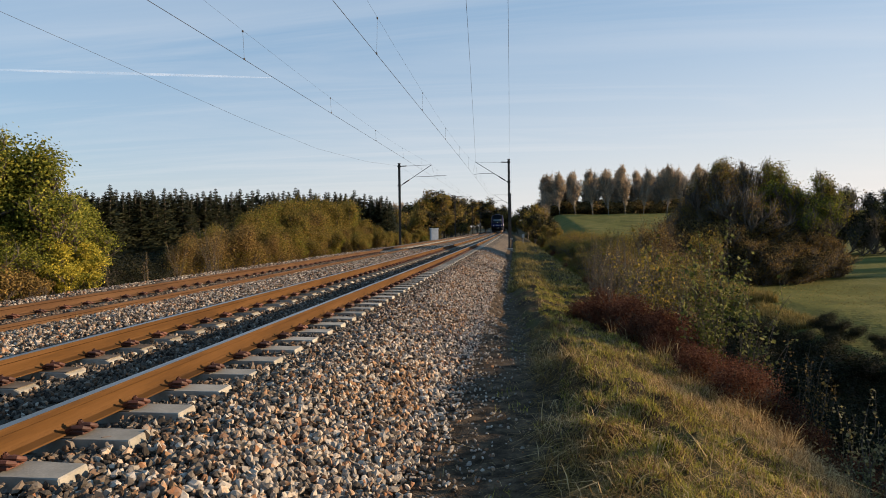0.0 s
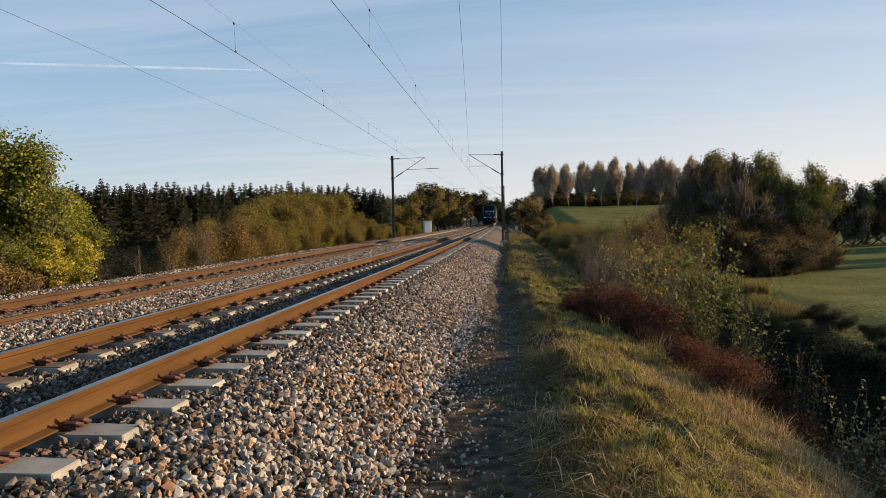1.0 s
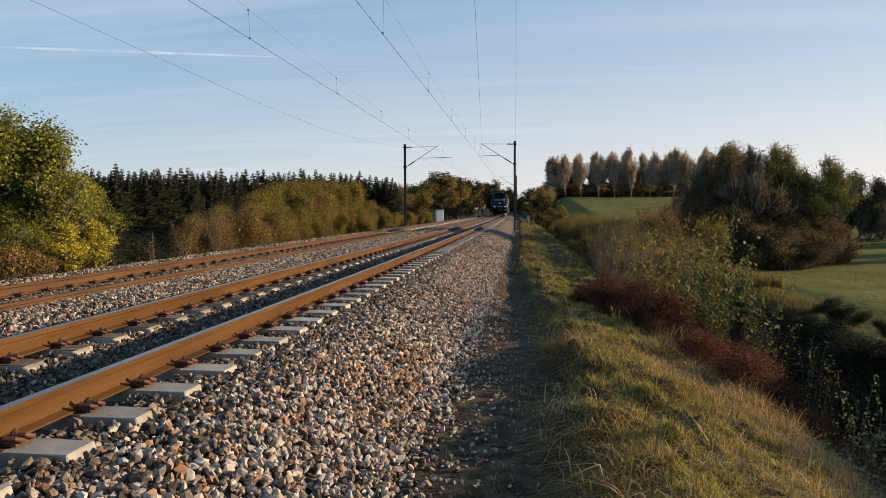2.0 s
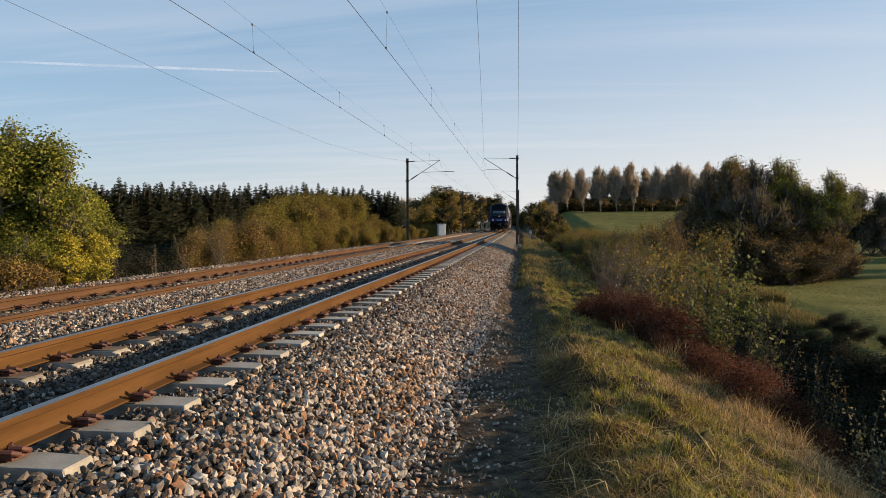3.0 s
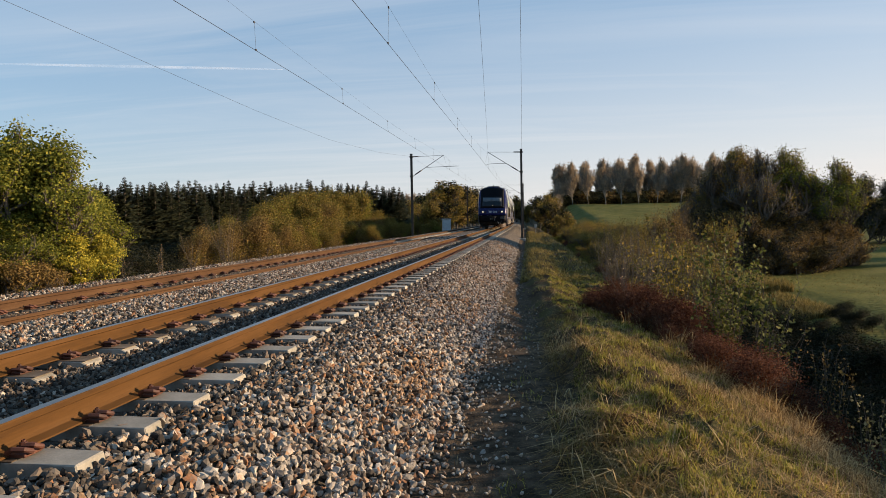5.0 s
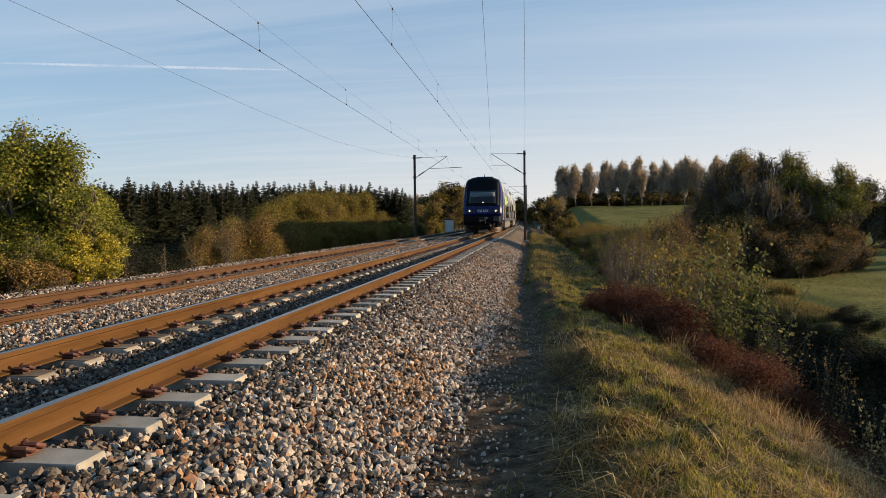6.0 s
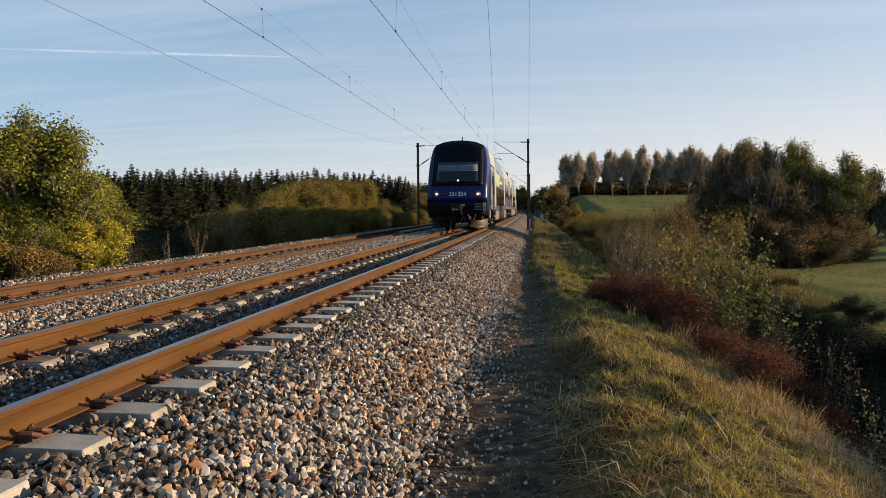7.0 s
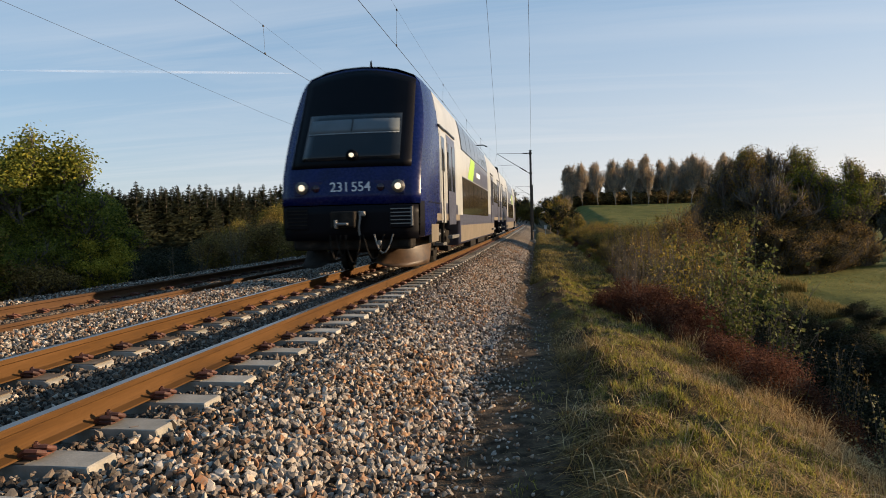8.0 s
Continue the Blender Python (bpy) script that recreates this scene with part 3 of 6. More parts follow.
def build_sleepers():
    r = np.random.default_rng(5)
    root = tagged(new("concrete_sleeper"), "twin-block concrete railway sleeper set in the ballast", "sleeper", "sleepers of the tracks")
    b = part("block", sleeper_block(), CONCRETE, root, "pale worn concrete block")
    part_mesh("block", b.data, root, "pale worn concrete block", pose(0, 0, 0, 0, 0, 180))
    grime = material("grimy_sleeper_top", [(0.25, (0.07, 0.05, 0.035)), (0.5, (0.12, 0.09, 0.065)), (0.75, (0.2, 0.16, 0.12))], scale=7, rough=0.9, bump=0.35, bump_scale=80, depth=0.004, random_by="object", share=0.3, spec=0.12)
    for a in (0, 180):
        part("rail_seat", box_bm((0.46, 0.222, 0.006), (0.65, 0, -0.183), 0.002), grime, root, "rust-stained rail seat") .matrix_basis = pose(0, 0, 0, 0, 0, a)
    tie = part("tie_bar", box_bm((0.84, 0.05, 0.06), (0, 0, -0.30), 0.004), CLIP, root)
    clip = part("fastening", clip_bm(), CLIP, root, "rusty spring clip with bolt")
    clip.matrix_basis = pose(0.7525, 0, 0)
    for x, a in ((0.7525, 180), (-0.7525, 0), (-0.7525, 180)):
        part_mesh("fastening", clip.data, root, "rusty spring clip with bolt", pose(x, 0, 0, 0, 0, a))
    first = True
    far_v = []
    for c, off in ((0.0, 0.0), (-GAP, 0.27)):
        for i in range(-3, 230):
            y = SLEEPER_Y0 + off + PITCH * i
            drop = 0.0 if c == 0 else FAR_DROP
            x = c + float(line_x(y))
            jit = r.uniform(-0.012, 0.012, 2)
            if y < (46 if c == 0 else 38):
                m = pose(x, y + jit[0] * 0.5, drop, 0, 0, jit[1] * 40)
                if first:
                    root.matrix_basis = m
                    first = False
                else:
                    copy_thing(root, m)
            else:
                for s in (-1, 1):
                    far_v.append((x + s * 0.83, y))
    base = np.array([(-0.42, -0.14, -0.3), (0.42, -0.14, -0.3), (0.42, 0.14, -0.3), (-0.42, 0.14, -0.3), (-0.42, -0.13, -0.19), (0.42, -0.13, -0.19), (0.42, 0.13, -0.19), (-0.42, 0.13, -0.19)])
    fb = np.array([(4, 5, 6, 7), (0, 1, 5, 4), (1, 2, 6, 5), (2, 3, 7, 6), (3, 0, 4, 7)])
    fv = np.array(far_v)
    V = base[None] + np.concatenate([fv, np.zeros((len(fv), 1))], 1)[:, None]
    F = fb[None] + (np.arange(len(fv)) * 8)[:, None, None]
    tagged(new("far_sleepers", mesh_np("far_sleepers", V.reshape(-1, 3), F.reshape(-1, 4), CONCRETE)), "pale concrete sleepers of the distant track", "sleepers", kind="stuff")


build_sleepers()

# ---------------------------------------------------------------- overhead line
def tube_part(name, points, radii, mat, parent, sides=8, label=""):
    v, f = tube(points, radii, sides)
    return part_mesh(name, mesh_np(name, v, f, mat, True), parent, label)


def ibeam(h, w=0.17, d=0.20, t=0.014):
    bm = bmesh.new()
    box_bm((w, t, h), (0, d / 2, h / 2), 0.003, bm)
    box_bm((w, t, h), (0, -d / 2, h / 2), 0.003, bm)
    box_bm((t, d - t, h), (0, 0, h / 2), 0.0, bm)
    return bm


def build_mast(u, y, side, top, foot, label):
    """A steel mast with its bracket arm; side is the way to the track (-1 or 1)."""
    x = u + float(line_x(y))
    root = tagged(new("catenary_mast"), label, "catenary mast", "overhead line masts")
    root.matrix_basis = pose(x, y, 0)
    mast = part("mast", ibeam(top - foot + 0.6), MASTM, root, "dark steel column")
    mast.matrix_basis = pose(0, 0, foot - 0.6)
    part("footing", box_bm((0.6, 0.6, 0.5), (0, 0, foot - 0.22), 0.03), CONCRETE, root, "concrete footing")
    s = side
    tip = (s * 2.75, 0, top - 0.15)
    tube_part("tie_rod", [(0.1 * s, 0, top - 0.22), tip], 0.013, MASTM, root)
    tube_part("insulator", [(s * 0.16, 0, top - 0.215), (s * 0.17, 0, top - 0.215), (s * 0.62, 0, top - 0.2), (s * 0.63, 0, top - 0.2)], [0.015, 0.045, 0.045, 0.015], INSUL, root, 10)
    elbow = (s * 0.1, 0, top - 1.85)
    tube_part("bracket_tube", [elbow, tip], 0.022, MASTM, root)
    k0, k1 = 0.08, 0.28
    p = [tuple(elbow[i] + (tip[i] - elbow[i]) * k for i in range(3)) for k in (k0, k0 + 0.005, k1, k1 + 0.005)]
    tube_part("insulator", p, [0.02, 0.05, 0.05, 0.02], INSUL, root, 10)
    k = 0.42
    st = tuple(elbow[i] + (tip[i] - elbow[i]) * k for i in range(3))
    reg = (s * 4.0, 0, st[2] + 0.05) if s > 0 else (s * 2.45, 0, st[2] + 0.02)
    tube_part("register_tube", [st, reg], 0.016, MASTM, root)
    con = (s * 2.95, 0, 5.52)
    tube_part("steady_arm", [(reg[0], 0, reg[2]), con], 0.010, MASTM, root)
    tube_part("drop_wire", [tip, (tip[0] + 0.12 * s, 0, tip[2] - 0.5), (tip[0] + 0.2 * s, 0, 5.75)], 0.006, WIRE, root)
    part("clamp_band", box_bm((0.27, 0.29, 0.12), (0, 0, top - 1.85), 0.01), MASTM, root)
    part("clamp_band", box_bm((0.27, 0.29, 0.12), (0, 0, top - 0.22), 0.01), MASTM, root)
    part("mast_cap", box_bm((0.24, 0.27, 0.03), (0, 0, top + 0.015), 0.005), MASTM, root)


MAST_Y = (57, 113, 169, 225)
for n_, y_ in enumerate(MAST_Y):
    build_mast(2.92, y_, -1, 6.72, -0.66, "dark steel mast with bracket arm beside the ballast")
    build_mast(-6.28, y_, 1, 6.58, -0.75, "dark steel mast with bracket arm over the farther track")
build_mast(3.2, -8, -1, 6.9, -0.5, "dark steel mast with bracket arm beside the path")


def wire_run(name, pts, radius, label):
    v, f = tube(pts, radius, 5)
    return tagged(new(name, mesh_np(name, v, f, WIRE, True)), label, "wire", "overhead wires")


def span(y0, y1, x0, x1, z0, z1, sag, n=24):
    t = np.linspace(0, 1, n)
    y = y0 + (y1 - y0) * t
    return np.stack([x0 + (x1 - x0) * t + line_x(y), y, z0 + (z1 - z0) * t - sag * 4 * t * (1 - t)], -1)


def build_wires():
    for c, s in ((0.0, 1), (-GAP, -1)):
        ys = np.arange(-20, 226, 4.0)
        contact = np.stack([c + line_x(ys), ys, 0 * ys + 5.5], -1)
        w = wire_run("contact_wire", contact, 0.0068, "dark contact wire of the overhead line")
        stops = [-8, 57, 113, 169, 225]
        near_z = (6.95, 6.47, 6.17, 6.04, 6.18, 6.57) if c == 0 else (6.6, 6.28, 6.1, 6.03, 6.17, 6.5)
        y1 = np.linspace(-8, 57, 40)[:-1]
        kz = np.polyfit([-8, 16, 26, 34.4, 45, 57], near_z, 4)
        pts = [np.stack([c + 0.03 * s + line_x(y1), y1, np.polyval(kz, y1)], -1)]
        for a, b in zip(stops[1:-1], stops[2:]):
            pts.append(span(a, b, c + 0.03 * s, c + 0.03 * s, near_z[-1], near_z[-1], 0.5)[:-1])
        pts = np.concatenate(pts)
        wire_run("messenger_wire", pts, 0.0024, "thin sagging messenger wire of the overhead line")
        for a, b in zip(stops[:-1], stops[1:]):
            for k in range(8):
                y = 17.2 + 8.35 * (k - 3) if a == -8 else a + (b - a) * (k + 0.5) / 7
                if not a + 2 < y < b - 2:
                    continue
                zt = float(np.interp(y, pts[:, 1], pts[:, 2]))
                x = c + float(line_x(y))
                ob = tagged(new("dropper"), "thin dropper wire between messenger and contact wire", "dropper", "droppers")
                ob.matrix_basis = pose(x, y, 5.5)
                tube_part("rod", [(0, 0, 0), (0.03 * s, 0, zt - 5.5)], 0.0035, WIRE, ob, 5)
                part("clamp", box_bm((0.03, 0.06, 0.05), (0, 0, 0.02), 0.005), WIRE, ob)
                part("clamp", box_bm((0.03, 0.06, 0.05), (0.03 * s, 0, zt - 5.52), 0.005), WIRE, ob)
    # earth wire along the mast tops, and a wire that swings out from the bracket tip
    wire_run("earth_wire", np.concatenate([span(-12, 57, 3.62, 2.95, 7.15, 6.75, 0.25)] + [span(a, a + 56, 2.95, 2.95, 6.75, 6.75, 0.3)[1:] for a in (57, 113, 169)]), 0.0055, "thin earth wire along the mast tops")
    wire_run("feeder_wire", span(-12, 57, 3.85, 0.17, 7.2, 6.57, 0.2), 0.0052, "thin feeder wire to the bracket tip")
    wire_run("feeder_wire", np.array([(-8.4, -10, 6.75), (-8.25, 3, 6.4), (-8.2, 14.5, 6.13), (-8.1, 20, 5.98), (-8.0, 28, 5.78), (-7.8, 38, 5.68), (-7.2, 48, 5.9), (-6.5, 57, 6.4)]), 0.0048, "thin feeder wire beyond the farther track")
    wire_run("earth_wire", np.concatenate([span(a, a + 56, -6.4, -6.4, 6.5, 6.5, 0.4)[1:] for a in (57, 113, 169)]), 0.0048, "thin earth wire along the masts")


build_wires()

# ---------------------------------------------------------------- train
BLUE = material("deep_blue_paint", [(0.3, (0.0022, 0.0055, 0.045)), (0.7, (0.003, 0.008, 0.075))], scale=2, rough=0.27, bump=0.0, coat=0.0, spec=0.24)
BLUE_GREY = material("blue_grey_paint", [(0.3, (0.034, 0.037, 0.066)), (0.7, (0.055, 0.06, 0.098))], scale=2, rough=0.4, bump=0.02, coat=0.2)
CREAM = material("off_white_paint", [(0.25, (0.27, 0.275, 0.265)), (0.7, (0.38, 0.39, 0.375))], scale=1.2, rough=0.38, bump=0.03, bump_scale=6, coat=0.2)
BUFF = material("buff_lower_paint", [(0.25, (0.1, 0.08, 0.055)), (0.7, (0.16, 0.128, 0.09))], scale=2, rough=0.5, bump=0.05)
LIME = plain("lime_green_panel", (0.28, 0.48, 0.025), rough=0.4)
MASK = plain("black_mask_paint", (0.004, 0.004, 0.006), rough=0.45, spec=0.08)
UNDER = material("dirty_underframe", [(0.3, (0.008, 0.007, 0.006)), (0.6, (0.02, 0.017, 0.014)), (0.8, (0.045, 0.034, 0.025))], scale=6, rough=0.8, bump=0.3, bump_scale=40, spec=0.1)
PLOUGH = material("brown_metal_plough", [(0.3, (0.03, 0.016, 0.008)), (0.7, (0.075, 0.043, 0.022))], scale=5, rough=0.5, metal=0.0, bump=0.1, spec=0.25)
GLASS_DARK = plain("dark_tinted_glass", (0.010, 0.012, 0.015), rough=0.08, spec=0.3)
GLASS_SIDE = plain("brown_tinted_glass", (0.035, 0.028, 0.018), rough=0.08, spec=0.7)
BLIND = plain("grey_sun_blind", (0.085, 0.105, 0.12), rough=0.7)
BLIND_HEM = plain("pale_blind_hem", (0.24, 0.27, 0.29), rough=0.7)
LAMP = plain("headlamp_glow", (0.9, 0.85, 0.7), rough=0.2, emit=0.75)
LAMP_OFF = plain("unlit_lamp_glass", (0.03, 0.012, 0.02), rough=0.15)
WHITE_TXT = plain("white_lettering", (0.62, 0.64, 0.68), rough=0.5)
GREY_METAL = plain("grey_cast_metal", (0.18, 0.175, 0.165), rough=0.45, metal=0.6)
ROOFM = material("grey_roof", [(0.3, (0.09, 0.09, 0.1)), (0.7, (0.16, 0.16, 0.17))], scale=2, rough=0.6, bump=0.1)
RUBBER = plain("black_rubber", (0.012, 0.012, 0.012), rough=0.75)

CAR_L = 26.2
# half section of the body: (half width, height), bottom to crown
SECTION = [(1.30, 0.38), (1.40, 0.46), (1.41, 1.0), (1.41, 1.42), (1.41, 1.75), (1.41, 2.1), (1.41, 2.5), (1.405, 2.85), (1.38, 3.15), (1.345, 3.42), (1.30, 3.66), (1.25, 3.84), (1.12, 4.0), (0.78, 4.125), (0.4, 4.185), (0.0, 4.205)]


def nose_setback(z):
    """How far the front stands back from the foremost point, by height."""
    return np.interp(z, [0.3, 0.9, 1.4, 2.0, 2.4, 3.2, 3.84, 4.1, 4.32], [0.1, 0.02, 0.0, 0.12, 0.33, 0.8, 1.15, 1.3, 1.45])


def nose_half(z, w):
    return w * np.interp(z, [0.3, 1.4, 2.4, 3.8, 4.32], [0.93, 0.945, 0.945, 0.95, 0.95])


def body_shell(front):
    """The shell of a car as a loft; with front, the near end is the rounded cab. Local y runs from the cab back."""
    sec = np.array(SECTION)
    full = np.concatenate([sec, (sec[:-1] * [-1, 1])[::-1]])
    stations = [0.0, 0.10, 0.28, 0.55, 0.95, 1.5, 1.7, 2.2, 3.2] if front else [0.0, 3.2]
    stations += [6.0, 6.15, 10, 14, 18, 20.2, 20.35, 22, CAR_L - 0.25]
    rings = []
    for s in stations:
        ring = []
        low = 0.74 if s < 1.6 else (1.0 if s < 6.1 or s > 20.3 else 0.38)
        for w, z in full:
            z = max(z, low + 0.04 * (abs(w) > 1.35))
            if front and s < 3.0:
                b = float(nose_setback(z))
                k = float(smooth(0, 1, min(1, (s / 0.95) ** 0.6))) if s < 0.95 else 1.0
                n0 = float(nose_half(z, 1.0))
                wk = w * (n0 + (1 - n0) * (1 - (1 - min(1, s / 0.95)) ** 2.2))
                y = s + b * (1 - smooth(0.2, 3.2, s)) + 0.16 * (abs(wk) / 1.2) ** 2.4 * (1 - smooth(0.0, 1.2, s))
                ring.append((wk, y, z))
            else:
                ring.append((w, s, z))
        rings.append(ring)
    V = np.array(rings)
    n, m = V.shape[:2]
    i = np.arange(n - 1)[:, None] * m
    j = np.arange(m)[None]
    k = (j + 1) % m
    F = np.stack([i + j, i + k, i + m + k, i + m + j], -1).reshape(-1, 4)
    return V.reshape(-1, 3), F, V, stations


def strip_on_side(name, y0, y1, z0, z1, mat, parent, x_off=0.004, side=1, label="", thick=0.02, ny=None):
    """A panel or pane that follows the side of the body between two heights."""
    sec = np.array(SECTION)
    zs = np.unique(np.concatenate([[z0, z1], sec[(sec[:, 1] > z0) & (sec[:, 1] < z1), 1]]))
    ws = np.interp(zs, sec[:, 1], sec[:, 0])
    ny = ny or 2
    ysn = np.linspace(y0, y1, ny)
    pts = []
    for off in (x_off, x_off - thick):
        for y in ysn:
            for w, z in zip(ws, zs):
                pts.append((side * (w + off), y, z))
    m = len(zs)
    V = np.array(pts)
    F = []
    def idx(a, b, c):
        return a * ny * m + b * m + c
    for b in range(ny - 1):
        for c in range(m - 1):
            F.append((idx(0, b, c), idx(0, b + 1, c), idx(0, b + 1, c + 1), idx(0, b, c + 1)))
            F.append((idx(1, b, c), idx(1, b, c + 1), idx(1, b + 1, c + 1), idx(1, b + 1, c)))
    for b in range(ny - 1):
        F.append((idx(0, b, 0), idx(1, b, 0), idx(1, b + 1, 0), idx(0, b + 1, 0)))
        F.append((idx(0, b, m - 1), idx(0, b + 1, m - 1), idx(1, b + 1, m - 1), idx(1, b, m - 1)))
    for c in range(m - 1):
        F.append((idx(0, 0, c), idx(0, 0, c + 1), idx(1, 0, c + 1), idx(1, 0, c)))
        F.append((idx(0, ny - 1, c), idx(1, ny - 1, c), idx(1, ny - 1, c + 1), idx(0, ny - 1, c + 1)))
    F = np.array(F)
    if side < 0:
        F = F[:, ::-1]
    return part_mesh(name, mesh_np(name, V, F, mat), parent, label)


def front_patch(name, xs, z0, z1, mat, parent, off=0.012, nz=8, nx=9, label="", arch=0.0, inset=0.0):
    """A sheet on the raked front: half widths at the bottom and top, heights; thick enough to stand proud."""
    V = []
    for o in (off, off - 0.03):
        for a in range(nz):
            ta = a / (nz - 1)
            for b in range(nx):
                tb = b / (nx - 1)
                half = xs[0] + (xs[1] - xs[0]) * ta if xs else float(nose_half(z0 + (z1 - z0) * ta, np.interp(z0 + (z1 - z0) * ta, [q[1] for q in SECTION], [q[0] for q in SECTION]))) + 0.006
                x = -half + 2 * half * tb
                z = z0 + (z1 - z0) * ta + arch * ta * (1 - (2 * tb - 1) ** 2)
                # the front bows back towards its corners
                bow = 0.16 * (abs(x) / 1.2) ** 2.4
                V.append((x, float(nose_setback(z)) + bow - o, z))
    F = []
    n = nz * nx
    for a in range(nz - 1):
        for b in range(nx - 1):
            q = (a * nx + b, a * nx + b + 1, (a + 1) * nx + b + 1, (a + 1) * nx + b)
            F.append(q)
            F.append(tuple(n + i for i in q[::-1]))
    for a in range(nz - 1):
        for b in (0, nx - 1):
            q = (a * nx + b, (a + 1) * nx + b, n + (a + 1) * nx + b, n + a * nx + b)
            F.append(q if b == 0 else q[::-1])
    for b in range(nx - 1):
        for a in (0, nz - 1):
            q = (a * nx + b, n + a * nx + b, n + a * nx + b + 1, a * nx + b + 1)
            F.append(q if a == 0 else q[::-1])
    return part_mesh(name, mesh_np(name, np.array(V), np.array(F), mat, True), parent, label)


def wheel_mesh():
    prof = [(0.10, 0.0), (0.10, 0.09), (0.06, 0.12), (0.05, 0.34), (0.07, 0.40), (0.07, 0.46), (-0.045, 0.455), (-0.06, 0.49), (-0.075, 0.48), (-0.07, 0.40), (-0.03, 0.34), (-0.03, 0.12), (-0.08, 0.09), (-0.08, 0.0)]
    sides = 28
    V, F = [], []
    for a in range(sides):
        t = 2 * math.pi * a / sides
        for x, r in prof:
            V.append((x, r * math.cos(t), r * math.sin(t)))
    m = len(prof)
    for a in range(sides):
        b = (a + 1) % sides
        for k in range(m - 1):
            F.append((a * m + k, a * m + k + 1, b * m + k + 1, b * m + k))
    return mesh_np("wheel", np.array(V), np.array(F), UNDER, True)


WHEEL_PARTS = []


def bogie(parent, y, wheel):
    for dy in (-1.25, 1.25):
        for s in (1, -1):
            w = part_mesh("wheel", wheel, parent, "worn steel wheel", pose(0.7525 * s, y + dy, 0.46, 0, 0, 0 if s > 0 else 180))
            WHEEL_PARTS.append((w, 0.7525 * s, y + dy, s, -1 if parent.matrix_basis[0][0] < 0 else 1))
        tube_part("axle", [(-1.0, y + dy, 0.46), (1.0, y + dy, 0.46)], 0.08, UNDER, parent, 10)
    for s in (1, -1):
        bm = box_bm((0.14, 3.3, 0.22), (s * 1.05, y, 0.58), 0.03)
        for dy in (-1.25, 1.25):
            box_bm((0.2, 0.42, 0.36), (s * 1.06, y + dy, 0.47), 0.04, bm)
            box_bm((0.12, 0.5, 0.12), (s * 1.16, y + dy, 0.34), 0.02, bm)
        part("bogie_frame", bm, UNDER, parent)
        for dy in (-0.45, 0.45):
            tube_part("spring", [(s * 1.12, y + dy, 0.5), (s * 1.12, y + dy, 0.55), (s * 1.12, y + dy, 0.85)], [0.11, 0.13, 0.13], UNDER, parent, 10)
        tube_part("damper", [(s * 1.2, y - 1.0, 0.72), (s * 1.2, y + 0.2, 0.78)], 0.045, GREY_METAL, parent, 8)


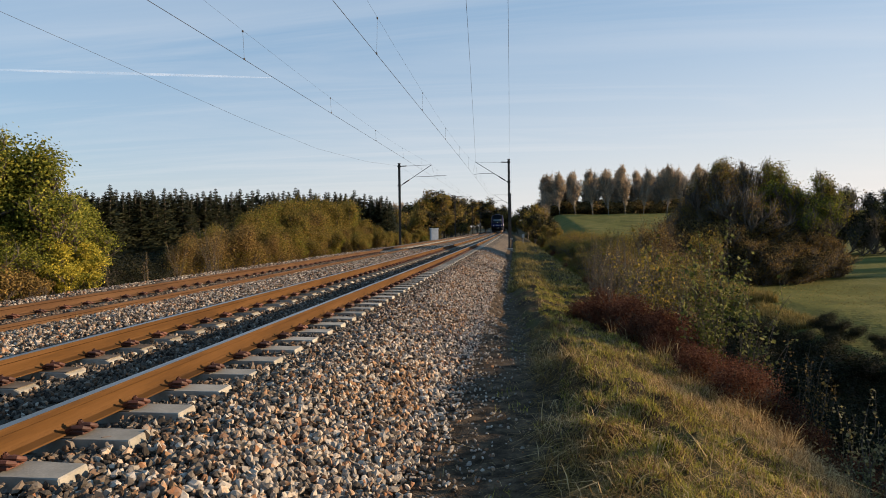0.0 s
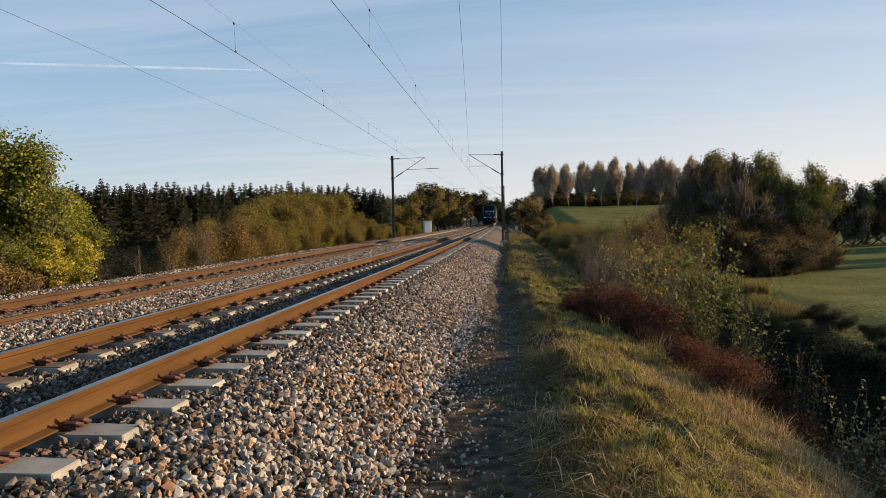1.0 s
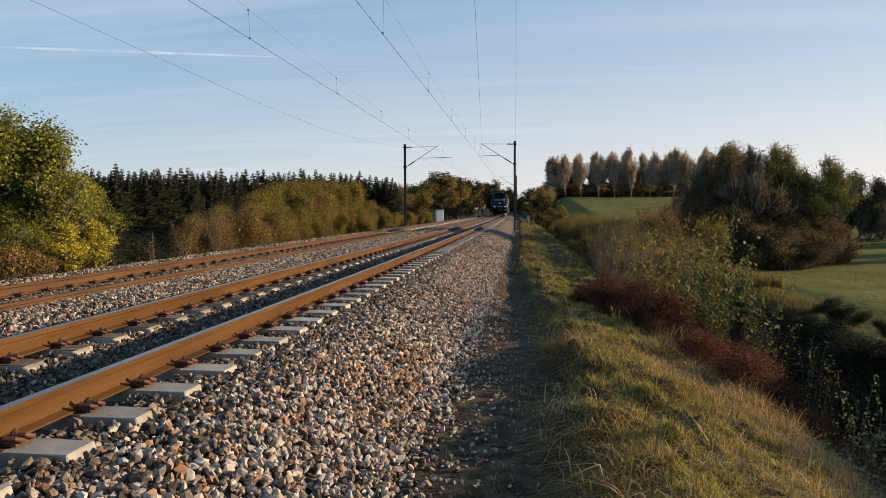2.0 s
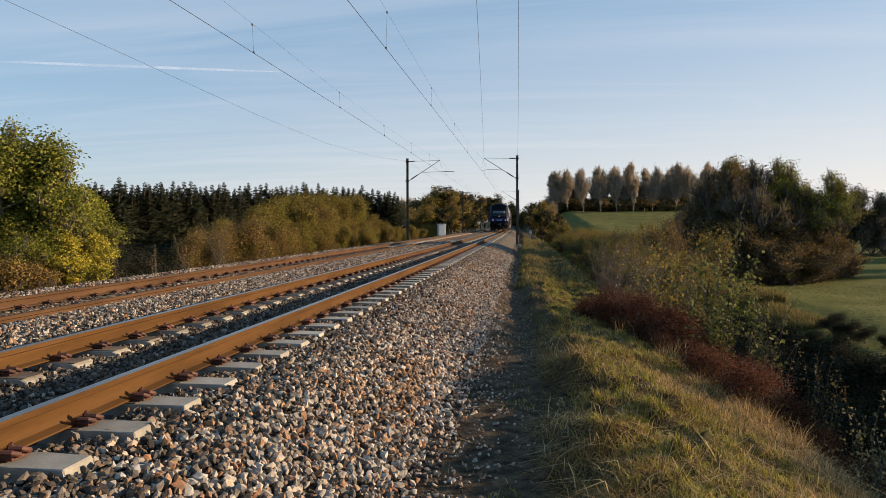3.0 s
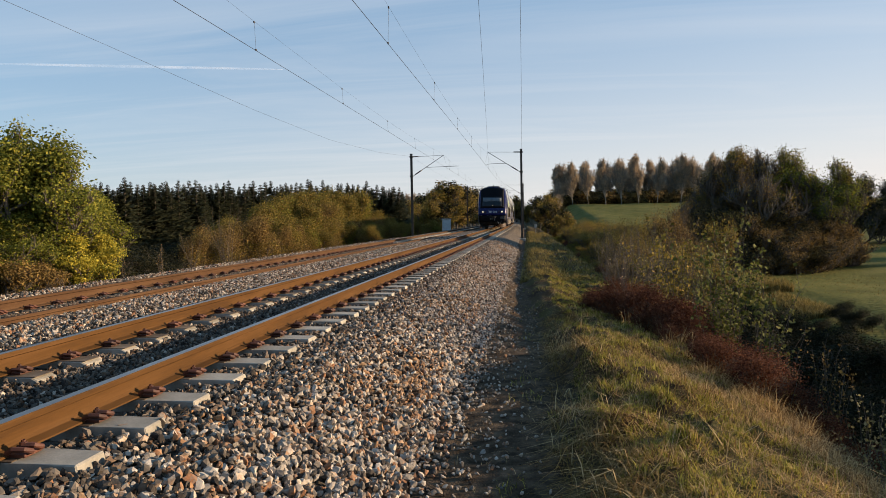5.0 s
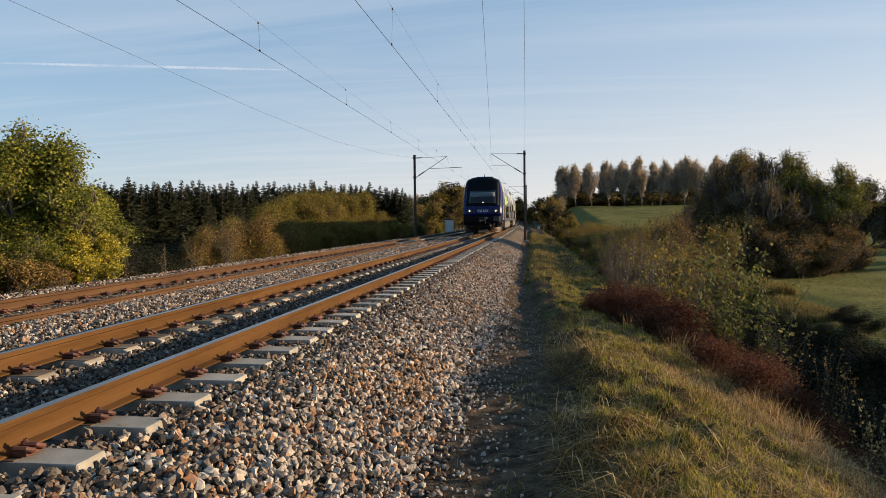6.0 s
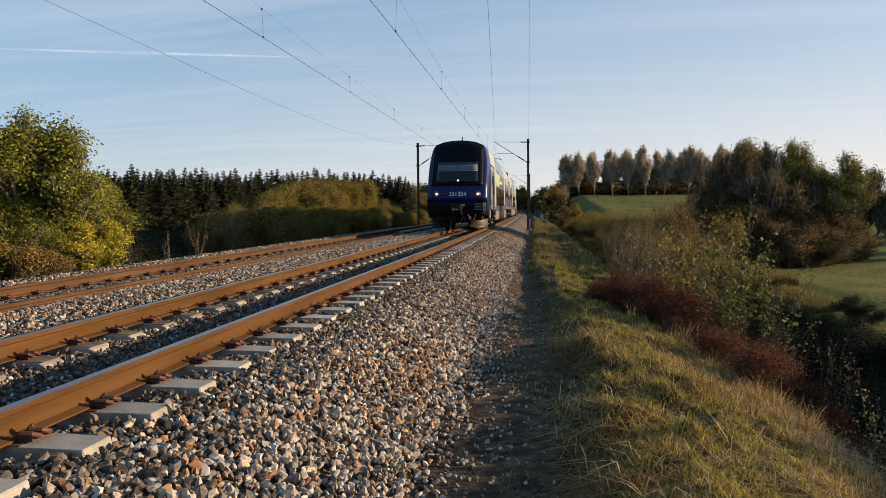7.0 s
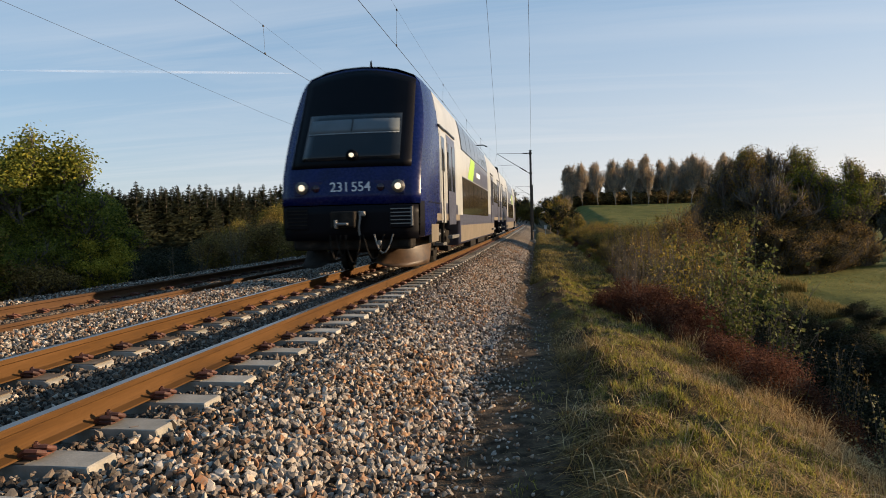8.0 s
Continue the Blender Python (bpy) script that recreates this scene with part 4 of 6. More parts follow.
def car_side(parent, side, front):
    """Doors, panes and coloured panels on one side of a car; the body under them is blue-grey."""
    L = CAR_L
    # buff skirt and cream upper body
    strip_on_side("skirt_panel", 6.2, 20.15, 0.46, 0.92, BUFF, parent, 0.003, side, "buff lower panel")
    for y0, y1 in ((1.75, 5.98), (20.4, L - 0.4)):
        strip_on_side("sole_bar", y0, y1, 1.05, 1.2, BUFF, parent, 0.004, side, "buff sole bar over the bogie")
    if front:
        strip_on_side("wheel_guard", 1.0, 1.95, 0.62, 0.98, BUFF, parent, 0.006, side, "buff curved wheel guard", thick=0.05)
        strip_on_side("front_step", 2.55, 3.1, 0.5, 0.56, GREY_METAL, parent, 0.02, side, thick=0.2)
        strip_on_side("step_hanger", 2.6, 2.66, 0.5, 1.05, UNDER, parent, 0.02, side, thick=0.06)
        strip_on_side("side_seam", 0.75, 2.3, 1.40, 1.425, MASK, parent, 0.006, side)
    a = 2.35 if front else 0.3
    for y0, y1, z0, z1 in ((a, 5.55, 1.45, 3.95), (5.55, 6.7, 1.2, 3.95), (6.7, 16.6, 2.28, 3.02), (16.6, 18.0, 1.3, 3.95), (18.0, L - 0.4, 2.1, 3.95)):
        strip_on_side("cream_panel", y0, y1, z0, z1, CREAM, parent, 0.003, side, "off-white upper panel", ny=2)
    # upper saloon: a band of tall curved panes
    for k in range(7):
        y0 = 6.9 + k * 1.4
        strip_on_side("upper_pane", y0 + 0.05, y0 + 1.35, 3.06, 3.86, GLASS_SIDE, parent, 0.008, side, "tinted curved upper window")
    strip_on_side("upper_band", 6.75, 16.75, 3.02, 3.93, MASK, parent, 0.005, side)
    # lower saloon panes
    strip_on_side("lower_band", 6.75, 16.4, 1.22, 2.26, GLASS_SIDE, parent, 0.006, side, "dark brown lower window band")
    for k in range(6):
        y0 = 6.95 + k * 1.55
        strip_on_side("lower_pane", y0, y0 + 1.4, 1.32, 2.16, GLASS_SIDE, parent, 0.01, side, "tinted lower window")
    for k in range(7):
        strip_on_side("lime_panel", 8.3 + 0.17 * k, 9.9 + 0.13 * k, 2.3 + 0.1 * k, 2.4 + 0.1 * k, LIME, parent, 0.009, side, "lime green livery panel")
    strip_on_side("livery_panel", 9.8, 16.4, 2.3, 3.0, BLUE_GREY, parent, 0.007, side, "blue-grey livery panel")
    strip_on_side("lettering_bar", 11.2, 12.6, 2.52, 2.68, WHITE_TXT, parent, 0.01, side)
    for y0 in (3.55, 18.4, 23.4):
        door = strip_on_side("door", y0, y0 + 1.5, 0.95, 3.05, BLUE_GREY, parent, 0.012, side, "blue-grey double passenger door")
        for k in (0.2, 0.86):
            p = strip_on_side("door_pane", y0 + k, y0 + k + 0.42, 1.75, 2.85, GLASS_DARK, door, 0.02, side, "dark door window")
        strip_on_side("door_step", y0 + 0.05, y0 + 1.45, 0.62, 0.7, GREY_METAL, parent, 0.09, side, thick=0.1)
        strip_on_side("door_gutter", y0 - 0.05, y0 + 1.55, 3.1, 3.15, MASK, parent, 0.03, side, thick=0.04)
    for y0 in (20.2, 21.8):
        strip_on_side("side_pane", y0, y0 + 1.4, 1.9, 2.85, GLASS_SIDE, parent, 0.01, side, "tinted side window")
    if front:
        strip_on_side("cab_door", 2.5, 3.15, 1.0, 3.0, CREAM, parent, 0.01, side, "off-white driver's door")
        strip_on_side("cab_window", 2.58, 3.05, 2.15, 2.9, GLASS_DARK, parent, 0.016, side, "dark cab side window")
        for y0 in (2.42, 3.24):
            v, f = tube([(side * 1.47, y0, 0.95), (side * 1.47, y0, 2.6)], 0.014, 6)
            part_mesh("grab_rail", mesh_np("grab_rail", v, f, MASK, True), parent, "black grab rail")
        strip_on_side("cab_gutter", 2.3, 3.3, 3.08, 3.12, MASK, parent, 0.04, side, thick=0.05)
    # boxes under the sole bar
    bm = box_bm((0.25, 1.7, 0.3), (side * 1.2, 10.5, 0.36), 0.02)
    box_bm((0.25, 2.6, 0.26), (side * 1.2, 13.6, 0.36), 0.02, bm)
    part("equipment_box", bm, UNDER, parent)


def cab_front(parent):
    """The driver's front: black mask, windscreen, blind, lamps, number, grilles, coupler, hoses and plough."""
    front_patch("front_mask", (1.165, 1.12), 2.08, 3.9, MASK, parent, 0.014, 14, 15, "glossy black front mask", arch=0.22)
    ws = front_patch("windscreen", (0.945, 0.92), 2.22, 3.16, GLASS_DARK, parent, 0.022, 8, 11, "dark windscreen")
    front_patch("sun_blind", (0.9, 0.88), 2.77, 3.05, BLIND, ws, 0.028, 4, 9, "pale grey lowered sun blind")
    front_patch("blind_edge", (0.9, 0.9), 2.752, 2.77, BLIND_HEM, ws, 0.03, 2, 9)
    tube_part("wiper", [(-0.03, float(nose_setback(z)) - 0.035, z) for z in (2.8, 2.92, 3.04)], 0.012, RUBBER, ws, 6)
    v, f = tube([(0, 0.06, 0), (0, 0.055, 0), (0, 0.0, 0), (0, -0.01, 0)], [0.02, 0.105, 0.1, 0.002], 20)
    lampm = mesh_np("lamp_lens", v, f, LAMP, True)
    v, f = tube([(0, 0.05, 0), (0, 0.0, 0), (0, -0.012, 0), (0, -0.012, 0), (0, 0.02, 0)], [0.122, 0.122, 0.118, 0.107, 0.107], 20)
    rim = mesh_np("lamp_rim", v, f, GREY_METAL, True)
    hood = mesh_np("lamp_hood", v * [0.92, 1, 0.86], f, MASK, True)
    for x, z in ((-0.89, 1.71), (0.95, 1.70), (0.05, 2.31)):
        y = float(nose_setback(z)) + 0.16 * (abs(x) / 1.2) ** 2.4 - 0.085
        if z > 2:
            # the middle lamp sits smaller behind a dark hood at the foot of the windscreen
            h = part_mesh("headlamp", hood, parent, "lit lamp under a dark hood", pose(x, y, z))
            part_mesh("lens", lampm, h, "glowing lamp lens", pose(0, -0.008, 0) @ Matrix.Diagonal((0.8, 1, 0.72, 1)))
        else:
            h = part_mesh("headlamp", rim, parent, "lit round headlamp", pose(x, y, z))
            part_mesh("lens", lampm, h, "glowing lamp lens", pose(0, -0.008, 0))
    v, f = tube([(0, 0.05, 0), (0, 0.0, 0), (0, -0.005, 0)], [0.07, 0.07, 0.002], 16)
    tail = mesh_np("tail_lamp", v, f, LAMP_OFF, True)
    for s in (-1, 1):
        front_x = 0.62 * s
        part_mesh("tail_lamp", tail, parent, "unlit dark red lamp", pose(front_x, float(nose_setback(1.69)) + 0.0, 1.69))
        # recessed lamp surround
        bm = box_bm((0.56, 0.02, 0.27), (s * 0.78, 0.105, 1.69), 0.008)
        part("lamp_surround", bm, BLUE, parent)
        # side grilles
        gx = s * 1.0
        part("grille_box", box_bm((0.44, 0.12, 0.42), (gx, 0.11, 1.14), 0.02), MASK, parent, "black air grille")
        for k in range(5):
            part("grille_slat", box_bm((0.40, 0.03, 0.02), (gx, 0.045, 1.01 + k * 0.068), 0.004), GREY_METAL if s > 0 else UNDER, parent)
        part("grille_post", box_bm((0.035, 0.035, 0.36), (gx + 0.2 * s, 0.04, 1.14), 0.006), GREY_METAL if s > 0 else UNDER, parent)
    # running number
    cu = bpy.data.curves.new("running_number", "FONT")
    cu.body = "231 554"
    cu.size, cu.extrude, cu.offset, cu.align_x, cu.align_y = 0.25, 0.004, 0.002, "CENTER", "CENTER"
    cu.space_word = 0.45
    tmp = bpy.data.objects.new("tmp_text", cu)
    scene.collection.objects.link(tmp)
    me = bpy.data.meshes.new_from_object(tmp.evaluated_get(bpy.context.evaluated_depsgraph_get()))
    bpy.data.objects.remove(tmp)
    me.materials.clear()
    me.materials.append(WHITE_TXT)
    part_mesh("running_number", me, parent, "white running number", Matrix.Translation((0.05, float(nose_setback(1.70)) - 0.016, 1.70)) @ Euler((radians(90), 0, 0)).to_matrix().to_4x4())
    # seam between blue front and black bumper
    front_patch("bumper_mask", (1.29, 1.3), 0.72, 1.36, MASK, parent, 0.008, 5, 11, "black bumper area")
    # coupler
    bm = box_bm((0.46, 0.5, 0.3), (-0.02, -0.05, 1.1), 0.03)
    part("coupler_cover", bm, UNDER, parent, "dark coupler cover box")
    bm = box_bm((0.24, 0.16, 0.05), (-0.02, -0.33, 1.02), 0.02)
    box_bm((0.05, 0.16, 0.16), (-0.12, -0.33, 1.02), 0.02, bm)
    part("coupler_hook", bm, GREY_METAL, parent, "grey steel coupler hook")
    tube_part("cable", [(0.25, -0.1, 1.24), (0.27, -0.16, 1.12), (0.24, -0.15, 0.95), (0.26, -0.14, 0.8)], 0.022, GREY_METAL, parent)
    part("connector", box_bm((0.12, 0.1, 0.1), (0.3, -0.1, 1.2), 0.02), GREY_METAL, parent)
    for k, (x0, x1, dip) in enumerate(((-0.2, 0.0, 0.42), (-0.05, 0.28, 0.30), (0.3, 0.72, 0.36), (0.52, 0.88, 0.48), (-0.3, -0.12, 0.38))):
        t = np.linspace(0, 1, 9)
        pts = np.stack([x0 + (x1 - x0) * t, -0.12 + 0.06 * np.sin(3 * t + k), 0.82 - 4 * (0.82 - dip) * t * (1 - t)], -1)
        tube_part("hose", pts, 0.013, GREY_METAL if k == 3 else UNDER, parent, 7, "hanging brake hose")
    part("hose_cock", box_bm((0.07, 0.07, 0.1), (0.62, -0.1, 0.66), 0.02), GREY_METAL, parent)
    # under-bumper block and snow plough
    part("bumper_beam", box_bm((2.3, 0.5, 0.5), (0, 0.45, 0.78), 0.06), UNDER, parent, "dark bumper beam")
    for s in (-1, 1):
        # a scoop on each side, hollow towards the rail, its outer end swept back
        bm = bmesh.new()
        cols = []
        for x, yb, low, high in ((0.42, 0.18, 0.3, 0.36), (0.6, 0.22, 0.22, 0.5), (0.8, 0.32, 0.18, 0.62), (1.0, 0.5, 0.17, 0.7), (1.18, 0.8, 0.18, 0.74), (1.3, 1.25, 0.2, 0.74)):
            prof = [(yb + 0.34 * (1 - k / 6) ** 2 * -1 + 0.34, low + (high - low) * k / 6) for k in range(7)]
            prof += [(y + 0.03, z) for y, z in prof[::-1]]
            cols.append([bm.verts.new((s * x, y, z)) for y, z in prof])
        n = len(cols[0])
        for p, q in zip(cols[:-1], cols[1:]):
            for k in range(n):
                f = bm.faces.new((p[k], q[k], q[(k + 1) % n], p[(k + 1) % n]))
                f.smooth = k not in (6, 13)
        bm.faces.new(cols[0]); bm.faces.new(cols[-1][::-1])
        bmesh.ops.recalc_face_normals(bm, faces=bm.faces)
        # sunward blade brown; the other gets a dark material in place of shade
        part("snow_plough_blade", bm, PLOUGH if s > 0 else UNDER, parent, "brown curved metal plough blade" if s > 0 else "plough blade coloured dark for its shaded side")
    # horn and aerial on the roof
    tube_part("aerial", [(0.1, 1.75, 4.18), (0.1, 1.75, 4.38), (0.1, 1.79, 4.42)], [0.035, 0.02, 0.008], MASK, parent)
    # thin pale strip along the mask's edge
    tube_part("pillar_strip", [(-1.17 + 0.025 * (z - 2.15), float(nose_setback(z)) + 0.16 * (1.15 / 1.2) ** 2.4 - 0.012, z) for z in (2.15, 2.6, 3.2, 3.7, 3.9)], 0.012, BLUE_GREY, parent)


def roof_kit(parent, front):
    bm = box_bm((1.6, 3.2, 0.12), (0, 20.5, 4.28), 0.03)
    box_bm((1.2, 2.0, 0.1), (0, 4.6, 4.30), 0.03, bm)
    part("roof_unit", bm, ROOFM, parent, "grey roof equipment box")
    if front:
        arms = [[(-0.5, 22.2, 4.34), (0, 23.6, 4.62)], [(0.5, 22.2, 4.34), (0, 23.6, 4.62)], [(0, 23.6, 4.62), (0, 22.4, 4.86)], [(-0.8, 22.4, 4.86), (0.8, 22.4, 4.86)], [(-0.8, 22.4, 4.86), (-1.0, 22.4, 4.76)], [(0.8, 22.4, 4.86), (1.0, 22.4, 4.76)]]
        for a in arms:
            tube_part("pantograph_arm", a, 0.03, MASK, parent, 6, "folded black pantograph arm")


def build_car(train, y_off, flip, front, wheel):
    v, f, _, _ = body_shell(front)
    body = part_mesh("car_body", mesh_np("car_body", v, f, [BLUE_GREY, BLUE, ROOFM, MASK], True), train, "blue cab and blue-grey double-deck car body" if front else "blue-grey double-deck car body")
    body.matrix_basis = pose(0, y_off, 0, 0, 0, 180 if flip else 0)
    me = body.data
    c = np.array([(p.center.y, p.center.z) for p in me.polygons])
    fm = np.zeros(len(c), int)
    if front:
        fm[c[:, 0] < 2.3] = 1
        fm[(c[:, 0] < 0.5) & (c[:, 1] < 1.35)] = 3
    fm[(c[:, 1] > 4.0) & (c[:, 0] > 2.3)] = 2
    me.polygons.foreach_set("material_index", fm.astype(np.int32))
    for s in (1, -1):
        car_side(body, s, front)
    part("end_wall", box_bm((2.6, 0.06, 3.6), (0, CAR_L - 0.27, 2.2), 0.05), MASK, body)
    part("gangway", box_bm((1.3, 0.5, 2.2), (0, CAR_L - 0.02, 1.9), 0.05), RUBBER, body, "black gangway bellows")
    part("underframe", box_bm((2.2, CAR_L - 8, 0.36), (0, CAR_L / 2, 0.62), 0.03), UNDER, body, "dark underframe")
    bogie(body, 3.9, wheel)
    bogie(body, CAR_L - 3.6, wheel)
    roof_kit(body, not flip)
    if front:
        cab_front(body)
        # close the blunt nose behind the front sheets
        front_patch("nose_panel", None, 1.38, 3.9, BLUE, body, 0.002, 14, 15, "deep blue cab front", arch=0.26)
    return body


def build_train():
    train = tagged(new("passenger_train"), "blue and off-white double-deck electric passenger train with lit headlamps", "train")
    wheel = wheel_mesh()
    build_car(train, 0, False, True, wheel)
    build_car(train, 2 * CAR_L, True, True, wheel)
    return train


TRAIN = build_train()

# ---------------------------------------------------------------- plants
def branch_tree(r, height, spread, levels=3, trunk_r=0.1, lean=0.0, up=0.55, kids=6, first=0.25):
    """Limbs as tubes, and the points where leaves hang."""
    tubes, tips = [], []

    def grow(p, d, length, rad, level):
        n = 5
        pts = [p]
        dd = d.copy()
        for _ in range(n - 1):
            dd = dd + r.normal(size=3) * 0.14 + np.array([0, 0, 0.06 if level else 0.02])
            dd /= np.linalg.norm(dd)
            pts.append(pts[-1] + dd * length / (n - 1))
        pts = np.array(pts)
        tubes.append(tube(pts, np.linspace(rad, rad * 0.35, n), 5 if level else 7))
        if level >= levels:
            tips.append(pts[1:])
            return
        m = kids if level == 0 else max(3, kids - 2)
        for k in range(m):
            t = first + (1 - first) * (k + r.uniform(0, 1)) / m if level == 0 else r.uniform(0.25, 1)
            q = np.array([np.interp(t, np.linspace(0, 1, n), pts[:, i]) for i in range(3)])
            a = r.uniform(0, 6.28)
            side = np.array([math.cos(a), math.sin(a), 0])
            nd = side * spread * r.uniform(0.6, 1.1) + np.array([0, 0, up * r.uniform(0.6, 1.3)])
            if level:
                nd = nd * 0.6 + dd * 0.6
            nd /= np.linalg.norm(nd)
            grow(q, nd, length * r.uniform(0.42, 0.62) * (1.15 - 0.35 * t if level == 0 else 1), rad * 0.5, level + 1)
        tips.append(pts[-2:])

    grow(np.zeros(3), np.array([lean, 0, 1.0]), height * 0.72, trunk_r, 0)
    return merge(tubes), np.concatenate(tips)


CROWNS = {"dome": lambda h: np.sqrt(np.clip(1 - ((h - 0.42) / 0.64) ** 2, 0.04, 1)),
          "cone": lambda h: np.clip(1.06 - h, 0.02, 1) ** 0.75,
          "ovate": lambda h: np.clip(np.sin(np.pi * np.clip((h - 0.2) / 0.84, 0.0, 1)), 0.06, 1) ** 0.6}


def fill_crown(tv, tips, height, crown, radius):
    """Draws limbs and leaf points in or out sideways, so that the crown keeps to its outline."""
    h = tips[:, 2] / height
    rad = np.hypot(tips[:, 0], tips[:, 1])
    mids = np.linspace(0.06, 0.98, 10)
    reach = np.array([np.quantile(rad[np.abs(h - c) < 0.1], 0.93) if (np.abs(h - c) < 0.1).any() else radius for c in mids])
    k = np.clip(CROWNS[crown](mids) * radius / np.maximum(reach, 0.05), 0.4, 1.7)
    k = np.convolve(np.pad(k, 1, mode="edge"), [0.25, 0.5, 0.25], "valid")
    for a in (tv, tips):
        a[:, :2] *= np.interp(a[:, 2] / height, mids, k)[:, None]


def make_tree(name, label, category, r, height, spread, leaf_n, leaf_size, leaf_mat, bark=None, blob=0.35, group="", trunk_r=0.1, levels=3, kids=6, up=0.55, first=0.25, sink=0.15, second=None, part_name="crown", crown="", radius=1.0):
    (tv, tf), tips = branch_tree(r, height, spread, levels, trunk_r, up=up, kids=kids, first=first)
    k = height / max(0.5, tips[:, 2].max())
    tv, tips = tv * k, tips * k
    if crown:
        fill_crown(tv, tips, height, crown, radius)
        tips = tips[tips[:, 2] < 0.94 * height]
    tv[:, 2] -= sink
    root = tagged(new(name), label, category, group)
    part_mesh("trunk", mesh_np("trunk", tv, tf, bark or BARK, True), root, "branching trunk")
    hubs = tips[r.permutation(len(tips))[:max(12, int(leaf_n / 45))]]
    base = hubs[r.integers(0, len(hubs), leaf_n)]
    away = r.normal(size=(leaf_n, 3))
    away /= np.linalg.norm(away, axis=1, keepdims=True)
    pts = base + away * blob * r.uniform(0.35, 1.15, (leaf_n, 1)) * np.array([1.1, 1.1, 0.85])
    away = away + 0.5 * (pts - pts.mean(0)) / (np.abs(pts - pts.mean(0)).max() + 1e-6)
    ok = pts[:, 2] > 0.02
    pts, away = pts[ok], away[ok]
    v, f = leaf_quads(pts, leaf_size, r, away)
    if second is None:
        part_mesh(part_name, mesh_np(part_name, v, f, leaf_mat), root)
    else:
        fm = (fbm(pts[:, 0], pts[:, 2], 1.1) + r.normal(size=len(pts)) * 0.25 > 0.25).astype(int)
        part_mesh(part_name, mesh_np(part_name, v, f, [leaf_mat, second], False, fm), root)
    return root


def make_fir(r, height, label):
    root = tagged(new("fir_tree"), label, "fir tree", "dark fir wood")
    tv, tf = tube([(0, 0, -0.3), (0, 0, height * 0.5), (0, 0, height)], [0.13, 0.08, 0.01], 6)
    part_mesh("trunk", mesh_np("trunk", tv, tf, BARK, True), root)
    tris = []
    n = int(height * 46)
    for i in range(n):
        t = r.uniform(0, 1) ** 1.15
        z = height * (0.04 + 0.95 * t)
        reach = (1 - t) ** 0.85 * height * 0.22 + 0.05
        a = r.uniform(0, 6.28)
        d = np.array([math.cos(a), math.sin(a), 0])
        e = np.array([-d[1], d[0], 0])
        L = reach * r.uniform(0.6, 1.2)
        droop = r.uniform(-0.15, 0.5)
        for k in range(7):
            s = (k + r.uniform(0, 1)) / 7
            p = d * L * s + np.array([0, 0, z - droop * L * s + 0.3 * L * s * s])
            w = L * 0.26 * (1.15 - s) + 0.04
            q = r.normal(size=3)
            tris.append([p, p + d * w * 1.1 + e * w * 0.8 + q * w * 0.5, p + d * w * 0.9 - e * w * 0.8 + np.array([0, 0, -0.6 * w])])
    V = np.array(tris).reshape(-1, 3)
    part_mesh("needles", mesh_np("needles", V, np.arange(len(V)).reshape(-1, 3), FIR), root)
    return root


def at(x, y, scale=1.0, turn=0.0, wide=1.0, dz=0.0):
    return Matrix.Translation((x, y, float(ground_z(x, y)) + dz)) @ Euler((0, 0, turn)).to_matrix().to_4x4() @ Matrix.Diagonal((scale * wide, scale * wide, scale, 1))


def put(sources, spots, r, dz=0.0):
    """Stands the sources and their copies at the spots: rows of x, y, scale, wide."""
    places = [at(x, y, s, r.uniform(0, 6.28), w, dz) for x, y, s, w in spots]
    for k in range(len(sources), len(places)):
        copy_thing(sources[k % len(sources)], places[k])
    for src, m in zip(sources, places):
        src.matrix_basis = m


EYE = (3.54, 0.0)


def polar(bearing, dist):
    """A place by its turn to the right of the track's line, and its distance."""
    b = radians(bearing)
    return EYE[0] + dist * math.sin(b), EYE[1] + dist * math.cos(b)


